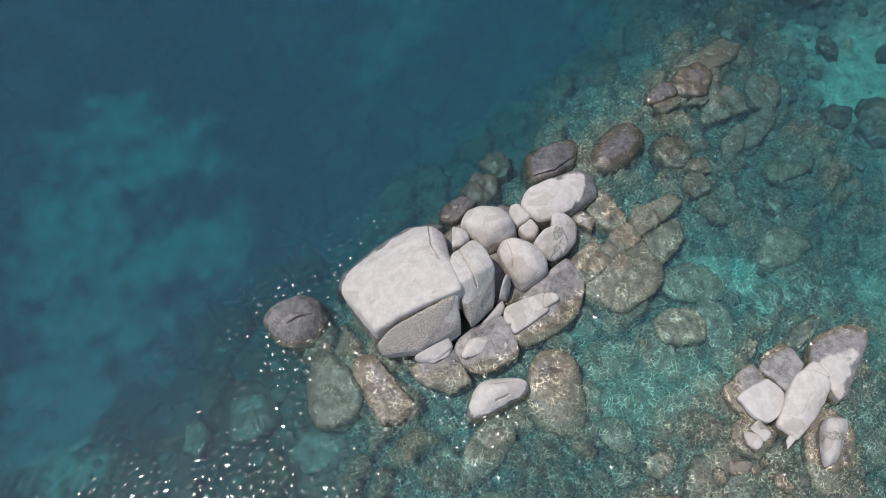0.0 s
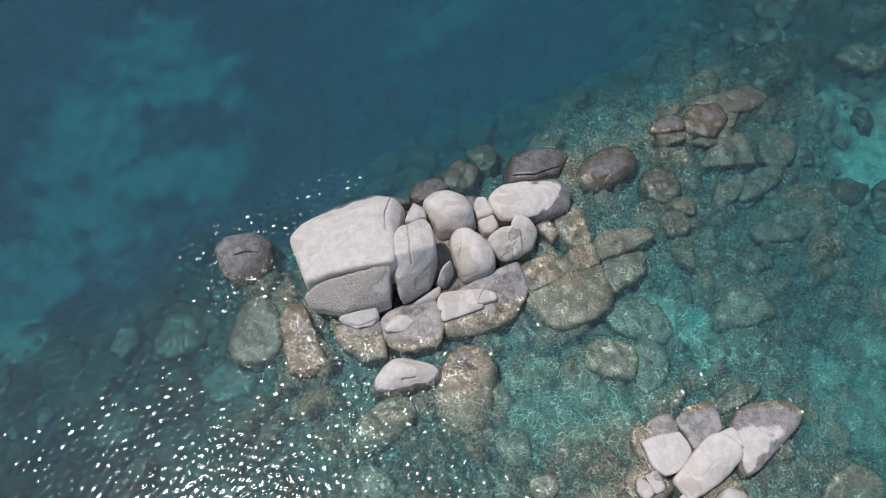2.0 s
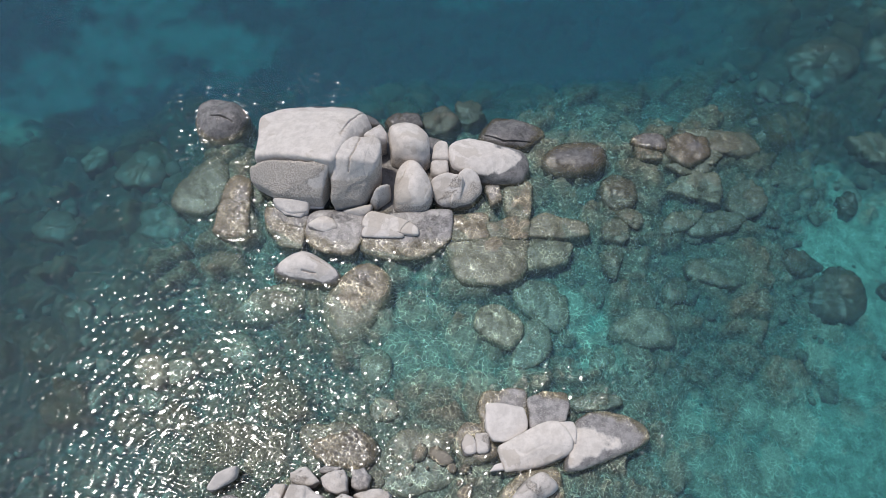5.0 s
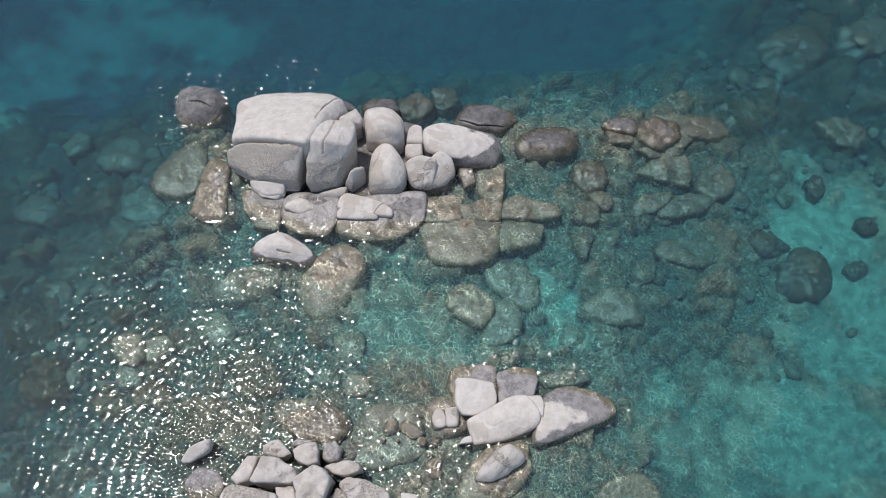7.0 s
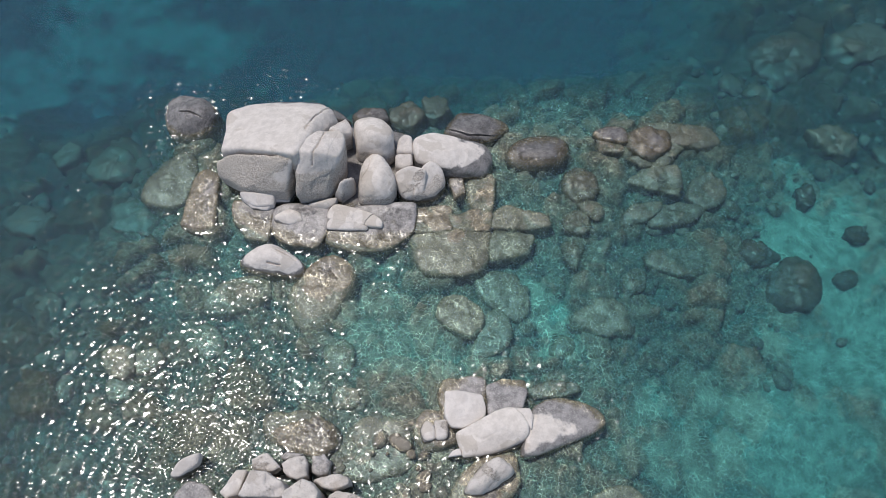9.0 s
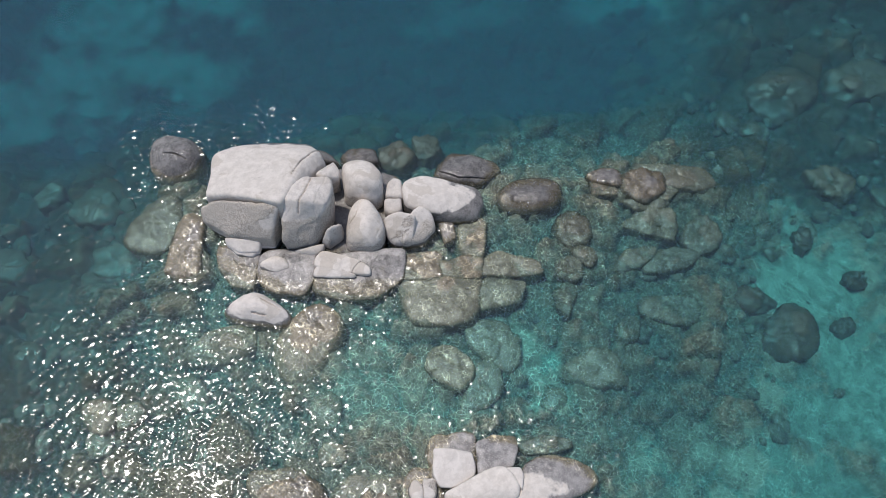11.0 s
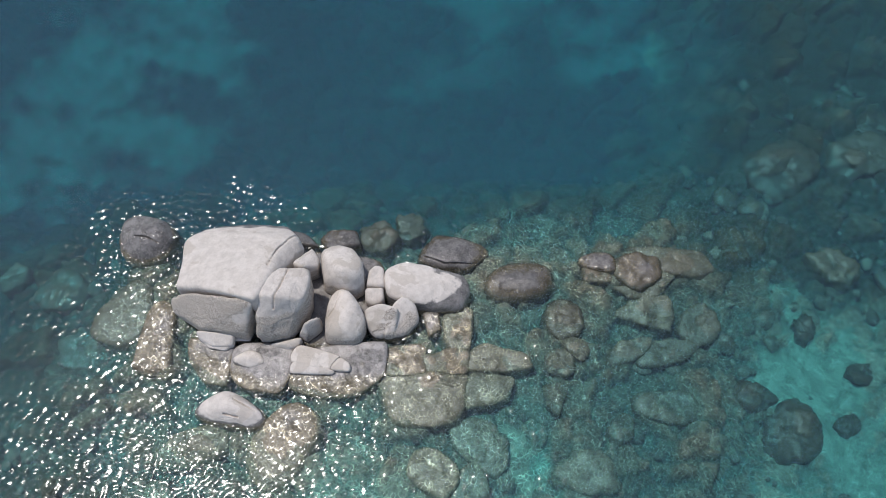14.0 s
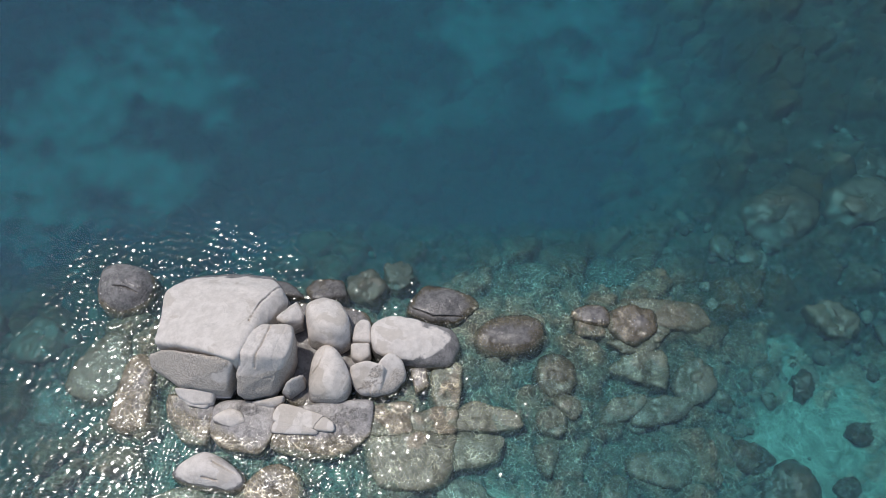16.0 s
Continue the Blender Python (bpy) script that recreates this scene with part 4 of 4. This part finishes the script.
rock([(-7.3, -13.2, -0.45), (-7.3, -12.6, -0.45), (-6.5, -12.2, -0.45), (-5.8, -12.2, -0.45), (-5.3, -13.2, -0.45), (-5.6, -13.8, -0.45), (-6.6, -13.8, -0.45), (-6.3, -13, -0.33)],
     -1.8, 1.06, 10, 0.4, "submerged greenish tan block", stone="dry")
rock([(-5.6, -12.3, -0.5), (-4.6, -11.8, -0.5), (-4, -12.2, -0.5), (-4.2, -12.9, -0.5), (-5, -13.4, -0.5), (-4.7, -12.5, -0.4)],
     -1.8, 1.06, 10, 0.4, "submerged brown block beside a greenish one", stone="dry")
rock([(-6.6, -14.3, -0.9), (-5.5, -13.7, -0.9), (-5, -14.7, -0.9), (-5.9, -15, -0.9), (-5.8, -14.4, -0.8)],
     -2.0, 1.06, 9, 0.5, "lower submerged brown block in the shallows", stone="dry")
rock([(5.8, -11.7, -0.45), (6.1, -11.1, -0.45), (7, -11.1, -0.45), (7.3, -11.7, -0.45), (6.9, -12.1, -0.45), (6.2, -12.3, -0.45), (6.6, -11.7, -0.33)],
     -1.7, 1.06, 9, 0.4, "submerged tan block in the shallows", stone="dry")
rock([(9.4, -12.8, -0.5), (9.3, -12, -0.5), (9.9, -11.6, -0.5), (10.4, -11.9, -0.5), (10.4, -12.6, -0.5), (10, -12.8, -0.5), (9.9, -12.3, -0.4)],
     -1.7, 1.06, 9, 0.4, "small submerged pointed stone in the shallows", stone="dry")
rock([(16.1, -8.3, -0.7), (17.2, -7.5, -0.7), (18.6, -7.3, -0.7), (18.8, -7.7, -0.7), (18.1, -8.2, -0.7), (16.5, -8.7, -0.7), (17.6, -8, -0.6)],
     -1.9, 1.06, 10, 0.6, "submerged slab behind the small islet", stone="mossy")
rock([(28.8, 2.5, -1.6), (29.2, 3.5, -1.6), (30.2, 4.1, -1.6), (31.1, 3.8, -1.6), (31.5, 2.9, -1.6), (31.2, 1.7, -1.6), (30, 1.2, -1.6), (29.1, 1.5, -1.6), (30.1, 2.6, -1.25)],
     -2.9, 1.1, 8, 1.0, "dark round coral-covered boulder on pale sand", stone="coral")
rock([(32.6, 3.8, -1.8), (33, 4.5, -1.8), (33.6, 4.6, -1.8), (34, 4.1, -1.8), (33.6, 3.5, -1.8), (32.9, 3.4, -1.8), (33.3, 4, -1.6)],
     -2.8, 1.1, 8, 0.9, "small dark coral-covered boulder on pale sand", stone="coral")
rock([(33.1, 7.2, -1.7), (33.6, 7.8, -1.7), (34.3, 8, -1.7), (34.7, 7.5, -1.7), (34.4, 6.8, -1.7), (33.5, 6.6, -1.7), (33.9, 7.3, -1.45)],
     -2.8, 1.1, 8, 0.9, "dark coral-covered knoll on pale sand", stone="coral")
rock([(26.7, 3.7, -1.6), (27.3, 4.7, -1.6), (28.4, 5, -1.6), (29, 4.4, -1.6), (28.8, 3.7, -1.6), (27.5, 3.4, -1.6), (28, 4.1, -1.4)],
     -2.8, 1.1, 7, 1.0, "low weedy mound at the edge of the sand", stone="coral")
rock([(29.9, 9.5, -1.7), (30.7, 10.1, -1.7), (31.1, 9.3, -1.7), (30.7, 8.1, -1.7), (30.1, 8.3, -1.7), (30.5, 9.1, -1.55)],
     -2.8, 1.1, 7, 1.0, "small weedy mound at the edge of the sand", stone="coral")
rock([(30.5, 14, -1.2), (31.5, 14.7, -1.2), (32.8, 14.3, -1.2), (33, 13.4, -1.2), (32.3, 12.5, -1.2), (31.1, 13.1, -1.2), (31.9, 13.7, -1)],
     -2.6, 1.1, 8, 1.0, "rugged submerged boulder beyond the rock spine", stone="mossy")
rock([(26.4, 20.1, -1.75), (26.9, 21.7, -1.75), (28.9, 22.9, -1.75), (30.2, 22.1, -1.75), (30.1, 20.5, -1.75), (28.6, 18.8, -1.75), (27, 18.8, -1.75), (28.3, 20.7, -1.45)],
     -3, 1.1, 8, 1.1, "rounded algae-covered boulder in deeper water", stone="coral")
rock([(31.6, 22.2, -1.6), (32.6, 24.2, -1.6), (34.8, 25.5, -1.6), (35.9, 24.6, -1.6), (35.9, 22.3, -1.6), (33.4, 21.6, -1.6), (32.3, 21.5, -1.6), (33.8, 23.1, -1.3)],
     -3, 1.1, 8, 1.1, "large grey submerged boulder in deeper water", stone="mossy")
rock([(33.3, 25.5, -1.9), (34, 27.1, -1.9), (35.6, 27.4, -1.9), (35.7, 26.1, -1.9), (34.4, 25.3, -1.9), (34.6, 26.3, -1.7)],
     -3, 1.1, 8, 1.0, "small algae-covered boulder in deeper water", stone="coral")

seabed()
sea_surface()

# ---- loose stones on the seabed ----
def stone(level, seed):
    d, faces = BALLS[level]
    r = 1 + 0.22 * value_noise(d, 1.1, seed) + 0.10 * value_noise(d, 2.6, seed + 4) + 0.05 * value_noise(d, 6.0, seed + 8)
    return d * r[:, None] * np.array([1.0, 0.8, 0.5]), faces


def on_shelf(x, y, slack):
    return seaward(x, y) < slack + (14 if x > 22 else 0)


def sand_at(x, y):
    return any(((x - cx) / rx) ** 2 + ((y - cy) / ry) ** 2 < 0.9 and w > 0.3 for cx, cy, rx, ry, w in SAND)


STONES = {kind: [mesh_of("seabed_boulder", *stone(4, 13.0 * k), STONE[kind]) for k in range(7)] for kind in ("dry", "mossy")}
placed = []
while len(placed) < 70:
    x, y, r = rng.uniform(-28, 40), rng.uniform(-24, 26), rng.uniform(0.45, 1.25)
    if not on_shelf(x, y, 4.5) or sand_at(x, y) or any(math.hypot(x - a, y - b) < (r + s) * 0.85 for a, b, s in FOOT + placed):
        continue
    placed.append((x, y, r))
    ob = new("seabed_boulder", STONES["dry" if -4 < x < 22 and y < 2 else "mossy"][len(placed) % 7])
    z = float(sea_depth(np.array([x]), np.array([y]))[0])
    ob.matrix_world = pose(x, y, min(z + 0.1, -0.4 - 0.6 * r), rng.uniform(-12, 12), rng.uniform(-12, 12), rng.uniform(0, 360)) @ Matrix.Scale(r, 4)
    tagged(ob, "submerged boulder furred with algae on the seabed", "boulder", group="boulders of the seabed")


def rubble():
    kinds = [stone(1 if k > 1 else 2, 5.0 * k + 1) for k in range(6)]
    verts, faces, base = [], [], 0
    count = 0
    while count < 3200:
        x, y = rng.uniform(-32, 42), rng.uniform(-28, 30)
        if not on_shelf(x, y, 6) or (sand_at(x, y) and rng.random() < 0.93):
            continue
        r = 0.12 + 0.55 * rng.random() ** 2.6
        v, f = kinds[count % 6]
        a = rng.uniform(0, 2 * math.pi)
        turn = np.array([[math.cos(a), -math.sin(a), 0], [math.sin(a), math.cos(a), 0], [0, 0, 1]])
        z = float(sea_depth(np.array([x]), np.array([y]))[0])
        verts.append(v @ turn.T * r + np.array([x, y, z + 0.15 * rng.random()]))
        faces.append(f + base)
        base += len(v)
        count += 1
    me = mesh_of("rubble", np.vstack(verts), np.vstack(faces), rubble_material())
    return tagged(new("rubble", me), "weedy cobbles strewn over the seabed", "rubble", kind="stuff")


rubble()
